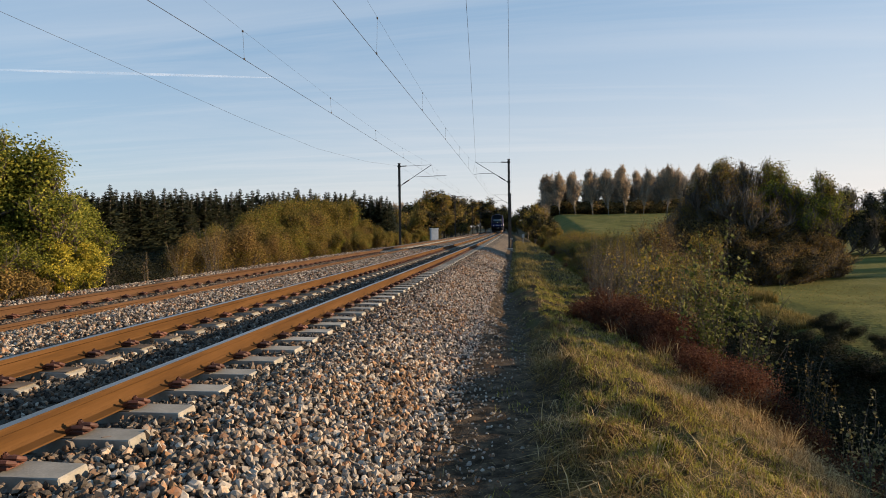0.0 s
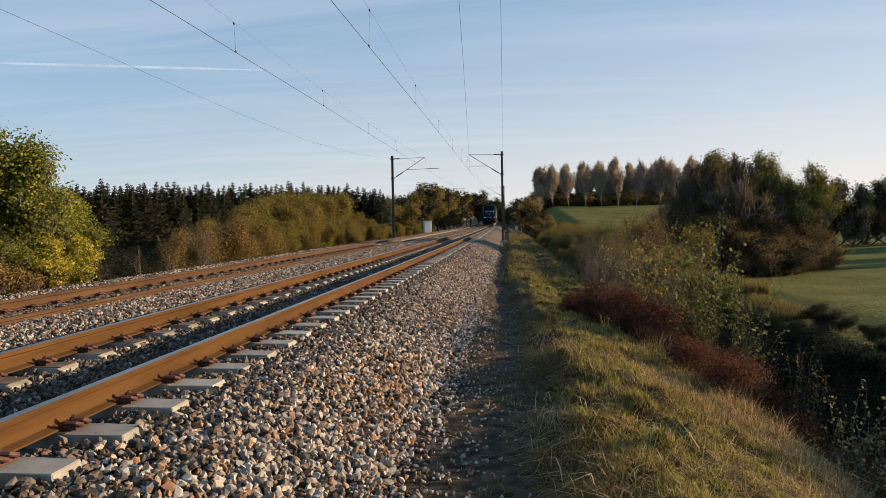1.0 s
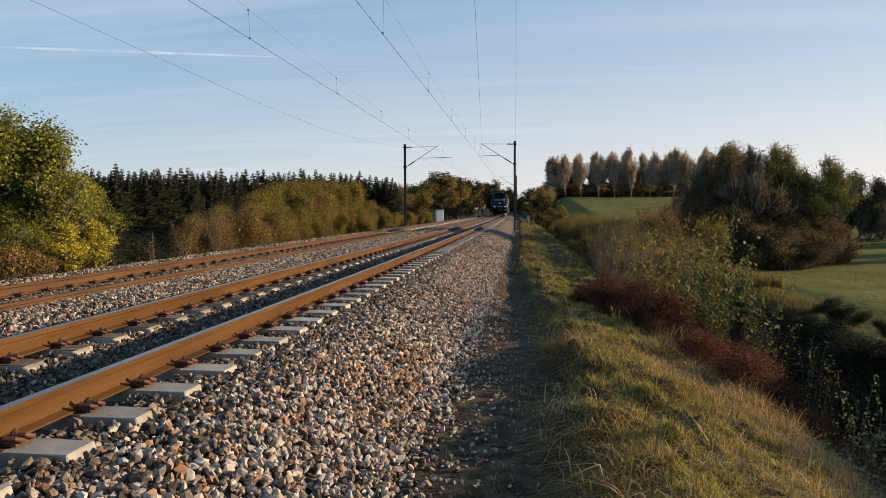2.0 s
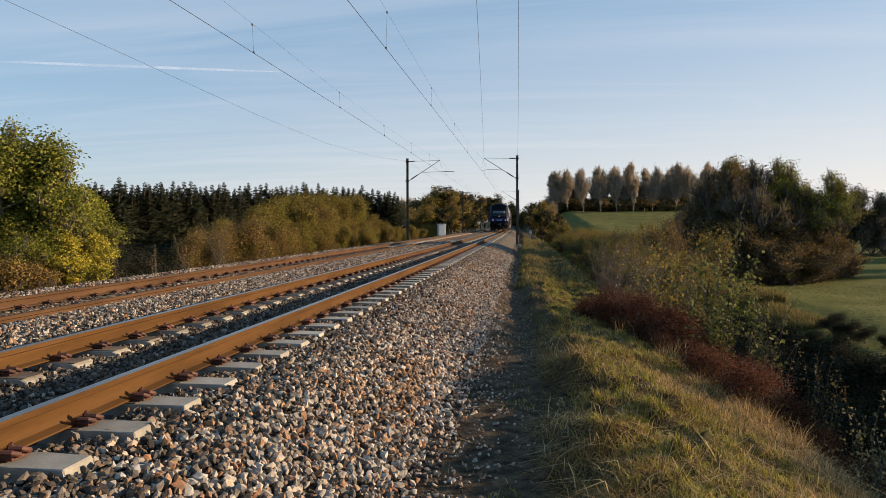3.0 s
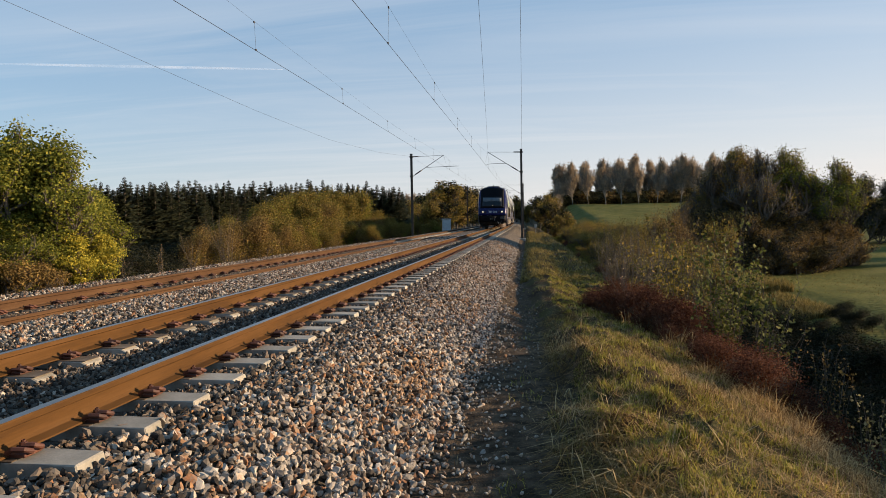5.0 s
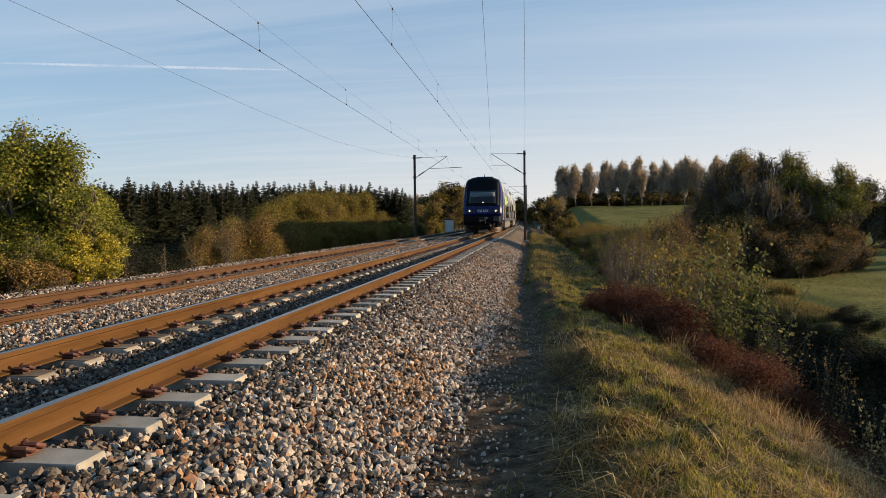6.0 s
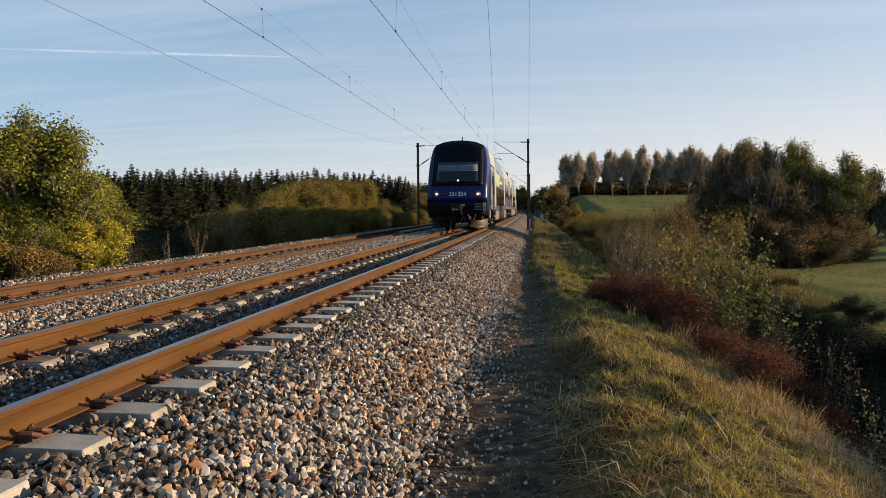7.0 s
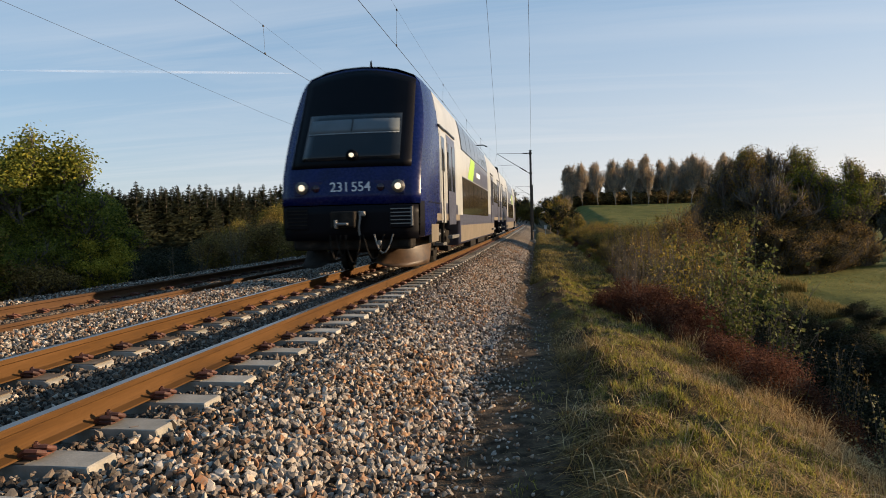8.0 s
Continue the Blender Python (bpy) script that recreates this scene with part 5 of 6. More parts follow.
def build_plants():
    r = np.random.default_rng(21)
    # dark fir wood beyond the farther track
    firs = [make_fir(r, h, "dense dark green fir in the wood") for h in (8.3, 7.9, 8.7)]
    spots = []
    for row, (d0, n) in enumerate(((84, 64), (86, 64), (89, 64))):
        for k in range(n):
            b = -37 + 26.5 * (k + r.uniform(0.2, 0.8)) / n
            d = d0 + 18 * smooth(-37, -10, b) + r.uniform(-1, 1)
            x, y = polar(b, d)
            spots.append((x, y, r.uniform(0.98, 1.12) * float(np.interp(b, [-37, -17, -10.5], [0.97, 1.04, 0.9])), r.uniform(1.15, 1.55)))
    put(firs, spots, r)
    # tall green-yellow tree and yellow bush near the line
    t = make_tree("broadleaf_tree", "young green and yellow broadleaf tree beside the ballast", "tree", r, 5.2, 0.5, 52000, 0.085, LEAF_GREEN, blob=0.36, trunk_r=0.09, kids=18, up=0.9, first=0.03, crown="cone", radius=2.5)
    copy_thing(t, at(-11.4, 17.0, 0.95, 2.1, 1.1, 0.0))
    copy_thing(t, at(-10.0, 18.6, 0.7, 1.3, 1.3, 0.0))
    copy_thing(t, at(-9.7, 16.2, 0.56, 4.0, 1.3, 0.0))
    t.matrix_basis = at(-10.2, 17.2, 1.03, 0.3, 1.15, 0.0)
    t2 = make_tree("broadleaf_tree", "slender olive-green tree with thin top shoots", "tree", r, 4.6, 0.35, 7000, 0.07, LEAF_OLIVE, blob=0.2, trunk_r=0.05, kids=10, up=1.2, first=0.05, crown="cone", radius=0.8)
    copy_thing(t2, at(-10.2, 18.2, 0.8, 2.0))
    t2.matrix_basis = at(-10.3, 17.9, 0.92)
    b = make_tree("yellow_bush", "yellow and green autumn bush at the ballast's edge", "bush", r, 1.75, 0.8, 20000, 0.062, LEAF_YELLOW, blob=0.2, trunk_r=0.04, kids=12, up=0.6, first=0.03, second=LEAF_GREEN, crown="dome", radius=0.85)
    copy_thing(b, at(-9.0, 16.8, 0.85, 2.0, 1.0, 0.0))
    b.matrix_basis = at(-8.5, 17.2, 1.0, 0, 1.0, 0.0)
    b = make_tree("brown_bush", "low brown bush at the ballast's edge", "bush", r, 1.3, 0.9, 3500, 0.06, LEAF_BROWN, blob=0.22, trunk_r=0.03, kids=9, up=0.6, first=0.03, crown="dome", radius=0.8)
    copy_thing(b, at(-8.9, 14.6, 1.0, 1.0, 1.1))
    b.matrix_basis = at(-8.5, 15.4, 0.8)
    # hedge along the left of the line
    kinds = [make_tree("hedge_shrub", "brown and orange half-bare shrub beside the line", "shrub", r, 2.9, 0.6, 9000, 0.07, LEAF_BROWN, blob=0.42, kids=12, trunk_r=0.05, up=1.1, first=0.02, second=LEAF_OLIVE, group="lineside shrubs"),
             make_tree("hedge_shrub", "olive green shrub beside the line", "shrub", r, 3.1, 0.65, 13000, 0.085, LEAF_OLIVE, blob=0.42, kids=11, trunk_r=0.06, up=0.95, first=0.02, second=LEAF_BROWN, group="lineside shrubs"),
             make_tree("hedge_shrub", "yellow-green autumn shrub beside the line", "shrub", r, 3.3, 0.6, 13000, 0.085, LEAF_OLIVE, blob=0.42, kids=11, trunk_r=0.06, up=0.95, first=0.02, second=LEAF_GREEN, group="lineside shrubs")]
    rows = {0: [], 1: [], 2: []}
    # brown and bare growth at the ballast's edge, taller autumn shrubs rooted lower and farther back
    for k in range(40):
        y = 36.5 + k * 1.25
        kind = 0 if y < 46 or k % 4 == 0 else (1 if k % 2 else 2)
        rows[kind].append((-14.6 + r.uniform(-0.9, 0.7) + float(line_x(y)), y, r.uniform(0.8, 1.3), r.uniform(0.95, 1.35)))
    for k in range(44):
        y = 46.0 + k * 1.15
        tall = float(np.interp(y, [46, 52, 60, 78, 88, 98], [1.3, 1.65, 1.95, 2.2, 2.05, 1.3]))
        kind = int(r.choice([0, 1, 1, 2, 2]))
        rows[kind].append((-18.0 + r.uniform(-1.6, 1.6) + float(line_x(y)), y, r.uniform(0.65, 1.08) * tall, r.uniform(0.75, 1.15)))
    for x, y, s in ((-9.6, 14.2, 0.7), (-10.6, 13.6, 0.9), (-12.0, 15.8, 1.0)):
        rows[2].append((x, y, s, 1.4))
    for k in range(22):
        y = 63 + k * 3.0
        rows[1 + k % 2].append((-11.0 + r.uniform(-1.0, 0.6) + float(line_x(y)), y, r.uniform(0.55, 0.8), 1.2))
    for kind, spots in rows.items():
        put([kinds[kind]], spots, r)
    # larger trees at the far bend
    big = [make_tree("broadleaf_tree", "dense olive brown tree beside the far track", "tree", r, 7.5, 0.7, 6000, 0.3, LEAF_OLIVE, blob=0.8, kids=11, trunk_r=0.16, first=0.04, group="far lineside trees", second=LEAF_BROWN),
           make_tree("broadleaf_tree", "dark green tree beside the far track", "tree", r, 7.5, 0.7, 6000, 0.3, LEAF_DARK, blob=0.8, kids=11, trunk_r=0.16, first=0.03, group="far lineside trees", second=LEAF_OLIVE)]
    spots = []
    for k in range(13):
        y = 112 + k * 11
        spots.append((-11.5 - r.uniform(0, 2.5) + float(line_x(y)), y, r.uniform(0.8, 1.0), 1.1))
    for k in range(12):
        y = 72 + k * 11
        copy_thing(big[0], at(7.6 + r.uniform(0, 1.8) + float(line_x(y)), y, r.uniform(0.22, 0.34), r.uniform(0, 6), 1.3))
    for k in range(7):
        spots.append((-9.0 + 4.2 * k, 262 + r.uniform(-5, 5), r.uniform(0.95, 1.2), 1.3))
    for bearing, dist, tall in ((-10.2, 140, 1.0), (-9.4, 150, 1.15), (-8.6, 155, 1.35), (-7.8, 160, 1.55), (-7.0, 158, 1.6), (-6.2, 165, 1.55), (-5.5, 172, 1.4), (-4.9, 240, 1.75), (-4.2, 250, 1.8), (-3.5, 258, 1.75), (-2.8, 262, 1.6), (-2.1, 262, 1.4), (-1.3, 262, 1.3), (0.7, 125, 0.85), (1.25, 116, 0.88), (1.9, 106, 0.8), (2.5, 96, 0.62)):
        spots.append((*polar(bearing, dist), tall, 1.05))
    put(big, spots, r)
    # poplars on the hill
    pops = [make_tree("poplar_tree", "tall thin beige autumn poplar on the hill", "poplar", r, 14.0, 0.28, 12000, 0.2, LEAF_BEIGE, BARK_PALE, blob=0.5, kids=26, trunk_r=0.2, up=1.3, first=0.2, group="poplar rows", levels=2, crown="ovate", radius=2.2),
            make_tree("poplar_tree", "tall nearly bare beige poplar on the hill", "poplar", r, 13.6, 0.28, 7000, 0.17, LEAF_BEIGE, BARK_PALE, blob=0.6, kids=26, trunk_r=0.2, up=1.3, first=0.2, group="poplar rows", levels=2, crown="ovate", radius=2.2)]
    spots = []
    # close-set rear row, its pale crowns standing in for haze
    for k in range(26):
        x, y = polar(2.5 + k * 0.56, 226 + r.uniform(-8, 8))
        spots.append((x, y, r.uniform(1.06, 1.16), 1.15))
    for k in range(14):
        x, y = polar(-11.5 + k * 0.45, 195 + r.uniform(-6, 6))
        spots.append((x, y, 0.95, 1.1))
    for bearing, tall in ((1.05, 0.62), (2.0, 0.92), (3.4, 0.98), (4.65, 1.0), (6.05, 1.0), (7.3, 1.03), (8.6, 1.09), (10.0, 1.05), (11.8, 1.06), (13.0, 1.06), (14.3, 1.05)):
        x, y = polar(bearing, 198 + r.uniform(-4, 4))
        spots.append((x, y, tall * 1.05, 0.95))
    put(pops, spots, r, -1.0)
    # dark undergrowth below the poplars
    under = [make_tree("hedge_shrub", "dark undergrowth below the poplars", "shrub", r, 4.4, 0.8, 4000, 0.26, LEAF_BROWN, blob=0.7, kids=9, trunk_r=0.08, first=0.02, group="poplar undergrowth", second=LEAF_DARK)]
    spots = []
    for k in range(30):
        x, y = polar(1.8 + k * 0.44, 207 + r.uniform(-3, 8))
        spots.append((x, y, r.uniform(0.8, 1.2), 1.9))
    # rear row added to fill the pale gaps below the crowns
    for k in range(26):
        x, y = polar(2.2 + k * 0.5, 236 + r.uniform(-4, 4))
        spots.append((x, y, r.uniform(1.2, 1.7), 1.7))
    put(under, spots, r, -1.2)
    # big tree clump at the pasture's edge
    c1 = make_tree("field_tree", "large brown half-bare tree at the pasture's edge", "tree", r, 7.9, 0.75, 24000, 0.095, LEAF_BROWN, blob=0.42, kids=20, trunk_r=0.2, levels=3, first=0.02, second=LEAF_OLIVE, crown="dome", radius=3.0)
    for x, y, k, turn in ((15.0, 47.0, 0.74, 2.0), (16.2, 48.0, 0.86, 3.3), (19.0, 48.5, 1.0, 4.4)):
        copy_thing(c1, at(x, y, k, turn, 1.1, 0.0))
    c1.matrix_basis = at(17.7, 46.6, 1.04, 0.4, 1.15, 0.0)
    c2 = make_tree("field_tree", "yellow-green tree at the pasture's edge", "tree", r, 8.0, 0.7, 17000, 0.11, LEAF_GREEN, blob=0.45, kids=14, trunk_r=0.2, first=0.12, second=LEAF_OLIVE, crown="dome", radius=2.3)
    copy_thing(c2, at(21.6, 46.2, 0.9, 2.6, 1.1, 0.0))
    c2.matrix_basis = at(20.4, 47.0, 1.02, 1.0, 1.05, 0.0)
    thorn = [make_tree("field_tree", "dense dark brown thorn tree at the pasture's edge", "tree", r, 4.9, 0.9, 17000, 0.095, LEAF_BROWN, blob=0.42, kids=16, trunk_r=0.12, first=0.02, second=LEAF_DARK, group="thorn trees", crown="dome", radius=1.9)]
    put(thorn, [(18.3, 43.5, 1.0, 1.2), (16.4, 43.2, 0.95, 1.2), (21.0, 44.0, 0.85, 1.2), (14.9, 44.4, 1.0, 1.1), (22.6, 46.0, 0.8, 1.1), (17.0, 42.2, 0.75, 1.3), (19.6, 42.6, 0.72, 1.3), (14.0, 43.4, 0.8, 1.2), (15.6, 46.6, 1.0, 1.2), (19.2, 47.0, 1.0, 1.2)], r, -0.7)
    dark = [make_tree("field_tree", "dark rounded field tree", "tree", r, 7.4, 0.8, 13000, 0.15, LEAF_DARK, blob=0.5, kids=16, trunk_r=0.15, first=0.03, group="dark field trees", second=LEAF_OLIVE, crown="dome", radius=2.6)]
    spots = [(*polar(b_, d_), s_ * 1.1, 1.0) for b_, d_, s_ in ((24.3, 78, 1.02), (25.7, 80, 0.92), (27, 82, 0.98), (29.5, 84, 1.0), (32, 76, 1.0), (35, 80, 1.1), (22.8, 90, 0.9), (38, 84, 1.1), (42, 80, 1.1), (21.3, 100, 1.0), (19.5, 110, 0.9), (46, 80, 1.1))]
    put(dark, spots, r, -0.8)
    # scrub along the top of the bank
    scrub = [make_tree("scrub_bush", "olive and brown scrub on the embankment", "bush", r, 1.5, 0.8, 5500, 0.045, LEAF_OLIVE, blob=0.22, kids=12, trunk_r=0.02, first=0.02, second=LEAF_BROWN, group="embankment scrub"),
             make_tree("scrub_bush", "red-brown bramble scrub on the embankment", "bush", r, 1.1, 1.0, 6000, 0.036, BRAMBLE_RED, blob=0.26, kids=12, trunk_r=0.012, first=0.02, group="embankment scrub"),
             make_tree("scrub_bush", "yellow-green scrub on the embankment", "bush", r, 1.5, 0.8, 5500, 0.048, LEAF_GREEN, blob=0.22, kids=12, trunk_r=0.02, first=0.02, second=LEAF_OLIVE, group="embankment scrub"),
             make_tree("ivy_bush", "scrub whose dark leaf colour holds the shade", "bush", r, 1.7, 1.0, 7000, 0.055, LEAF_DARK, blob=0.32, kids=12, trunk_r=0.02, first=0.02, group="ditch scrub")]
    scrub += [make_tree("scrub_bush", "tall brown and olive scrub rooted on the bank", "bush", r, 3.4, 0.6, 15000, 0.05, LEAF_OLIVE, blob=0.26, kids=15, trunk_r=0.03, up=0.9, first=0.1, second=LEAF_BROWN, group="embankment scrub"),
              make_tree("scrub_bush", "tall reddish brown scrub rooted on the bank", "bush", r, 3.4, 0.6, 12000, 0.045, LEAF_BROWN, blob=0.26, kids=15, trunk_r=0.03, up=1.0, first=0.1, second=BRAMBLE_RED, group="embankment scrub")]
    rows = {k: [] for k in range(6)}
    for k in range(40):
        y = 13.5 + k * 1.3
        for j in range(2):
            u = 5.8 + 0.85 * j + r.uniform(-0.4, 0.5) + (0.3 if y > 20 else 0)
            kind = (0, 2, 1)[int(r.integers(0, 3))]
            rows[kind].append((u + 0.3 + float(line_x(y)), y, r.uniform(0.28, 0.62), 1.25))
    # taller growth rooted lower on the bank
    for k in range(52):
        y = 15.5 + k * 1.15
        for u in (7.6, 8.8, 10.2):
            x = u + r.uniform(-0.5, 0.5) + float(line_x(y))
            top = -0.42 + 0.21 * (u - 4.3) + r.uniform(-0.8, 0.12) + 1.2 * float(np.exp(-((y - 29) / 3.0) ** 2)) * (u > 9)
            h = (top - float(ground_z(x, y))) / 3.4
            if h > 0.3 and (x - EYE[0]) / y < 0.235:
                rows[4 if r.uniform() < 0.6 else 5].append((x, y + r.uniform(-0.4, 0.4), h, 0.8 / max(h, 0.8) + 0.25))
    # brambles where the verge breaks off
    edge_y, edge_u = [13.5, 12.0, 10.5, 9.3, 8.2, 7.3, 6.6], [5.0, 5.2, 5.55, 5.9, 6.15, 6.4, 6.7]
    for k in range(52):
        y = 7.8 + 6.6 * k / 51
        rows[1].append((float(np.interp(y, edge_y[::-1], edge_u[::-1])) + r.uniform(-0.35, 1.3), y + r.uniform(-0.3, 0.3), r.uniform(0.24, 0.66), 1.35))
    # ditch: the scrub's near-black leaves hold the shade that lies there
    for k in range(42):
        y = 3.0 + k * 1.15
        for u in (7.8, 8.9, 10.0, 11.2, 12.2, 13.1, 13.9):
            if (y < 12 and u < 8) or (k % 2 and u == 10.0) or (y > 25 and u > 13):
                continue
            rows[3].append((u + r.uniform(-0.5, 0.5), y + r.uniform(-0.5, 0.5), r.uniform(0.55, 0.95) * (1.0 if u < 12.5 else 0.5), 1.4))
    # dark growth before the fir wood, with the same shade-dark leaf colour
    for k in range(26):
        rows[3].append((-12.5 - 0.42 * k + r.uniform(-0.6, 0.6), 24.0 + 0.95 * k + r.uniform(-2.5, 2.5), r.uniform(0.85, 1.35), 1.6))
    for kind, spots in rows.items():
        put([scrub[kind]], spots, r)
    # unseen hedge added beyond the view's right edge, to shade the ditch
    shade_hedge = [make_tree("hedge_shrub", "added out-of-view shrub that casts shade on the ditch", "shrub", r, 3.4, 0.8, 5000, 0.14, LEAF_DARK, blob=0.45, kids=12, trunk_r=0.05, first=0.02, group="pasture hedgerow")]
    put(shade_hedge, [(16.6 + r.uniform(-0.4, 0.4), -9 + 1.5 * k, r.uniform(1.07, 1.18), 1.3) for k in range(18)], r)
    build_vines(r)


def stem_plant(name, label, r, stems, height, spread, leaf_n, leaf_size, leaf_mat, droop=0.3, thin=0.006, aspect=0.75, bark=None):
    """Upright thin stems with separate leaves on short stalks."""
    root = tagged(new(name), label, "weed" if height < 1 else "bush")
    pts = []
    for _ in range(stems):
        a = r.uniform(0, 6.28)
        d = np.array([math.cos(a), math.sin(a), 0]) * r.uniform(0.1, 1.0) * spread
        h = height * r.uniform(0.55, 1.0)
        t = np.linspace(0, 1, 7)
        line = np.stack([d[0] * t ** 1.3, d[1] * t ** 1.3, h * (t - droop * 0.4 * t ** 3)], -1) + np.cumsum(r.normal(size=(7, 3)) * 0.02, 0) * height
        line[0] = (d[0] * 0.05, d[1] * 0.05, -0.1)
        v, f = tube(line, np.linspace(thin, thin * 0.4, 7), 5)
        part_mesh("stem", mesh_np("stem", v, f, bark or BARK, True), root)
        for _ in range(max(1, leaf_n // stems)):
            k = r.uniform(0.2, 1)
            q = np.array([np.interp(k, t, line[:, i]) for i in range(3)])
            pts.append(q + r.normal(size=3) * leaf_size * 0.6)
    pts = np.array(pts)
    v, f = leaf_quads(pts, leaf_size, r, r.normal(size=pts.shape) * 0.5 + np.array([0.5, -0.3, 0.5]), aspect)
    tagged(part_mesh("foliage", mesh_np("foliage", v, f, leaf_mat), root), kind="stuff")
    return root


def build_vines(r):
    for x, y, h, n, mat in ((6.35, 10.4, 1.75, 300, VINE), (6.75, 10.0, 1.5, 130, VINE), (5.95, 11.6, 1.3, 130, LEAF_OLIVE), (6.6, 11.2, 1.95, 170, VINE), (6.0, 13.0, 1.5, 160, LEAF_OLIVE)):
        s = stem_plant("vine_bush", "climbing bush with large lime-green leaves", r, 18, h * 1.55, 0.75, int(n * 3.4), 0.062, mat, aspect=0.85)
        s.matrix_basis = at(x, y)
    for x, y, h in ((6.75, 9.2, 1.0), (7.0, 8.3, 1.1), (6.9, 7.4, 0.85), (6.6, 6.5, 0.9), (6.85, 6.1, 0.95), (6.95, 5.6, 0.95), (6.45, 5.9, 0.7), (7.2, 6.8, 1.0), (6.5, 5.3, 0.6), (7.1, 5.2, 0.8), (7.3, 9.5, 1.3), (6.3, 12.6, 1.6), (6.6, 14.5, 1.8), (6.2, 16.5, 1.7)):
        s = stem_plant("tall_weed", "tall weed with small pale sunlit leaves", r, 8, h * 1.3, 0.32, 220, 0.037, PALE_LEAF if r.uniform() < 0.75 else LEAF_BROWN, droop=0.1, thin=0.005)
        s.matrix_basis = at(x, y)
    # bare pale shrubs before the hedge and the wood
    for x, y, h, sp, n in ((-12.6, 34.6, 3.9, 1.7, 26), (-9.6, 19.6, 2.1, 0.35, 5), (-9.4, 22.4, 1.5, 0.3, 6), (-9.2, 24.3, 1.8, 0.6, 12), (-9.9, 21.0, 2.6, 0.3, 4)):
        s = stem_plant("bare_shrub", "brown leafless shrub beside the line", r, n, h, sp, n * 14, 0.045, LEAF_BROWN, droop=0.0, thin=0.009)
        s.matrix_basis = at(x, y)
    # a dry weed on the ballast between the tracks
    for x, y, h in ((-2.05, 8.1, 0.2), (-1.95, 8.9, 0.14)):
        s = stem_plant("dry_weed", "small pale dry weed on the ballast", r, 5, h, 0.05, 30, 0.02, GRASS_DRY, droop=0.0, thin=0.004)
        s.matrix_basis = pose(x, y, -0.17)
    # dry stalks standing out of the scrub
    for x, y, h in ((5.4, 14.2, 1.7), (5.9, 15.4, 1.9), (5.6, 17.5, 1.8), (6.0, 19.5, 2.0), (5.3, 12.4, 1.1), (5.8, 21.5, 1.9), (6.4, 16.2, 2.2), (6.8, 18.0, 2.3), (7.2, 20.5, 2.4), (6.5, 13.4, 1.8), (7.0, 23.5, 2.4)):
        s = stem_plant("dry_stalks", "pale dry leafless stalks in the scrub", r, 22, h, 0.6, 44, 0.03, GRASS_DRY, droop=0.05, thin=0.006)
        s.matrix_basis = at(x, y)


build_plants()


# ---------------------------------------------------------------- grass
def blades(n, u0, u1, y0, y1, length, width, mat, name, label, r, keep=None, lay=0.5, tuft=0):
    u, y = r.uniform(u0, u1, n), y0 + (y1 - y0) * r.uniform(0, 1, n) ** 1.5
    if tuft:
        # blades in bunches
        u, y = np.repeat(u[:n // tuft], tuft), np.repeat(y[:n // tuft], tuft)
        u, y = u + r.normal(size=len(u)) * 0.035, y + r.normal(size=len(y)) * 0.035
    if keep is not None:
        k = keep(u, y, r)
        u, y = u[k], y[k]
    n = len(u)
    x = u + line_x(y)
    p = np.stack([x, y, ground_z(x, y) - 0.01], -1)
    L = length * r.uniform(0.5, 1.4, n)
    a = r.uniform(0, 6.28, n)
    tilt = r.uniform(0.1, 1.0, n) * lay
    d = np.stack([np.cos(a) * tilt, np.sin(a) * tilt, np.ones(n)], -1)
    d /= np.linalg.norm(d, axis=1, keepdims=True)
    e = np.stack([-np.sin(a), np.cos(a), np.zeros(n)], -1) * (width * r.uniform(0.6, 1.3, n))[:, None]
    mid = p + d * L[:, None] * 0.55
    bend = np.stack([np.cos(a), np.sin(a), -0.5 * np.ones(n)], -1) * (L * r.uniform(0.1, 0.5, n))[:, None]
    tip = p + d * L[:, None] + bend * lay
    V = np.stack([p - e, p + e, mid + e * 0.7, mid - e * 0.7, tip], 1).reshape(-1, 3)
    i = np.arange(n)[:, None] * 5
    F = np.concatenate([i + np.array([[0, 1, 2]]), i + np.array([[0, 2, 3]]), i + np.array([[3, 2, 4]])])
    return tagged(new(name, mesh_np(name, V, F, mat)), label, "grass", kind="stuff")


VERGE_MIX = leafy("faded_verge_grass", [(0.2, (0.08, 0.06, 0.02)), (0.5, (0.2, 0.16, 0.045)), (0.85, (0.38, 0.28, 0.1))], 0.3)


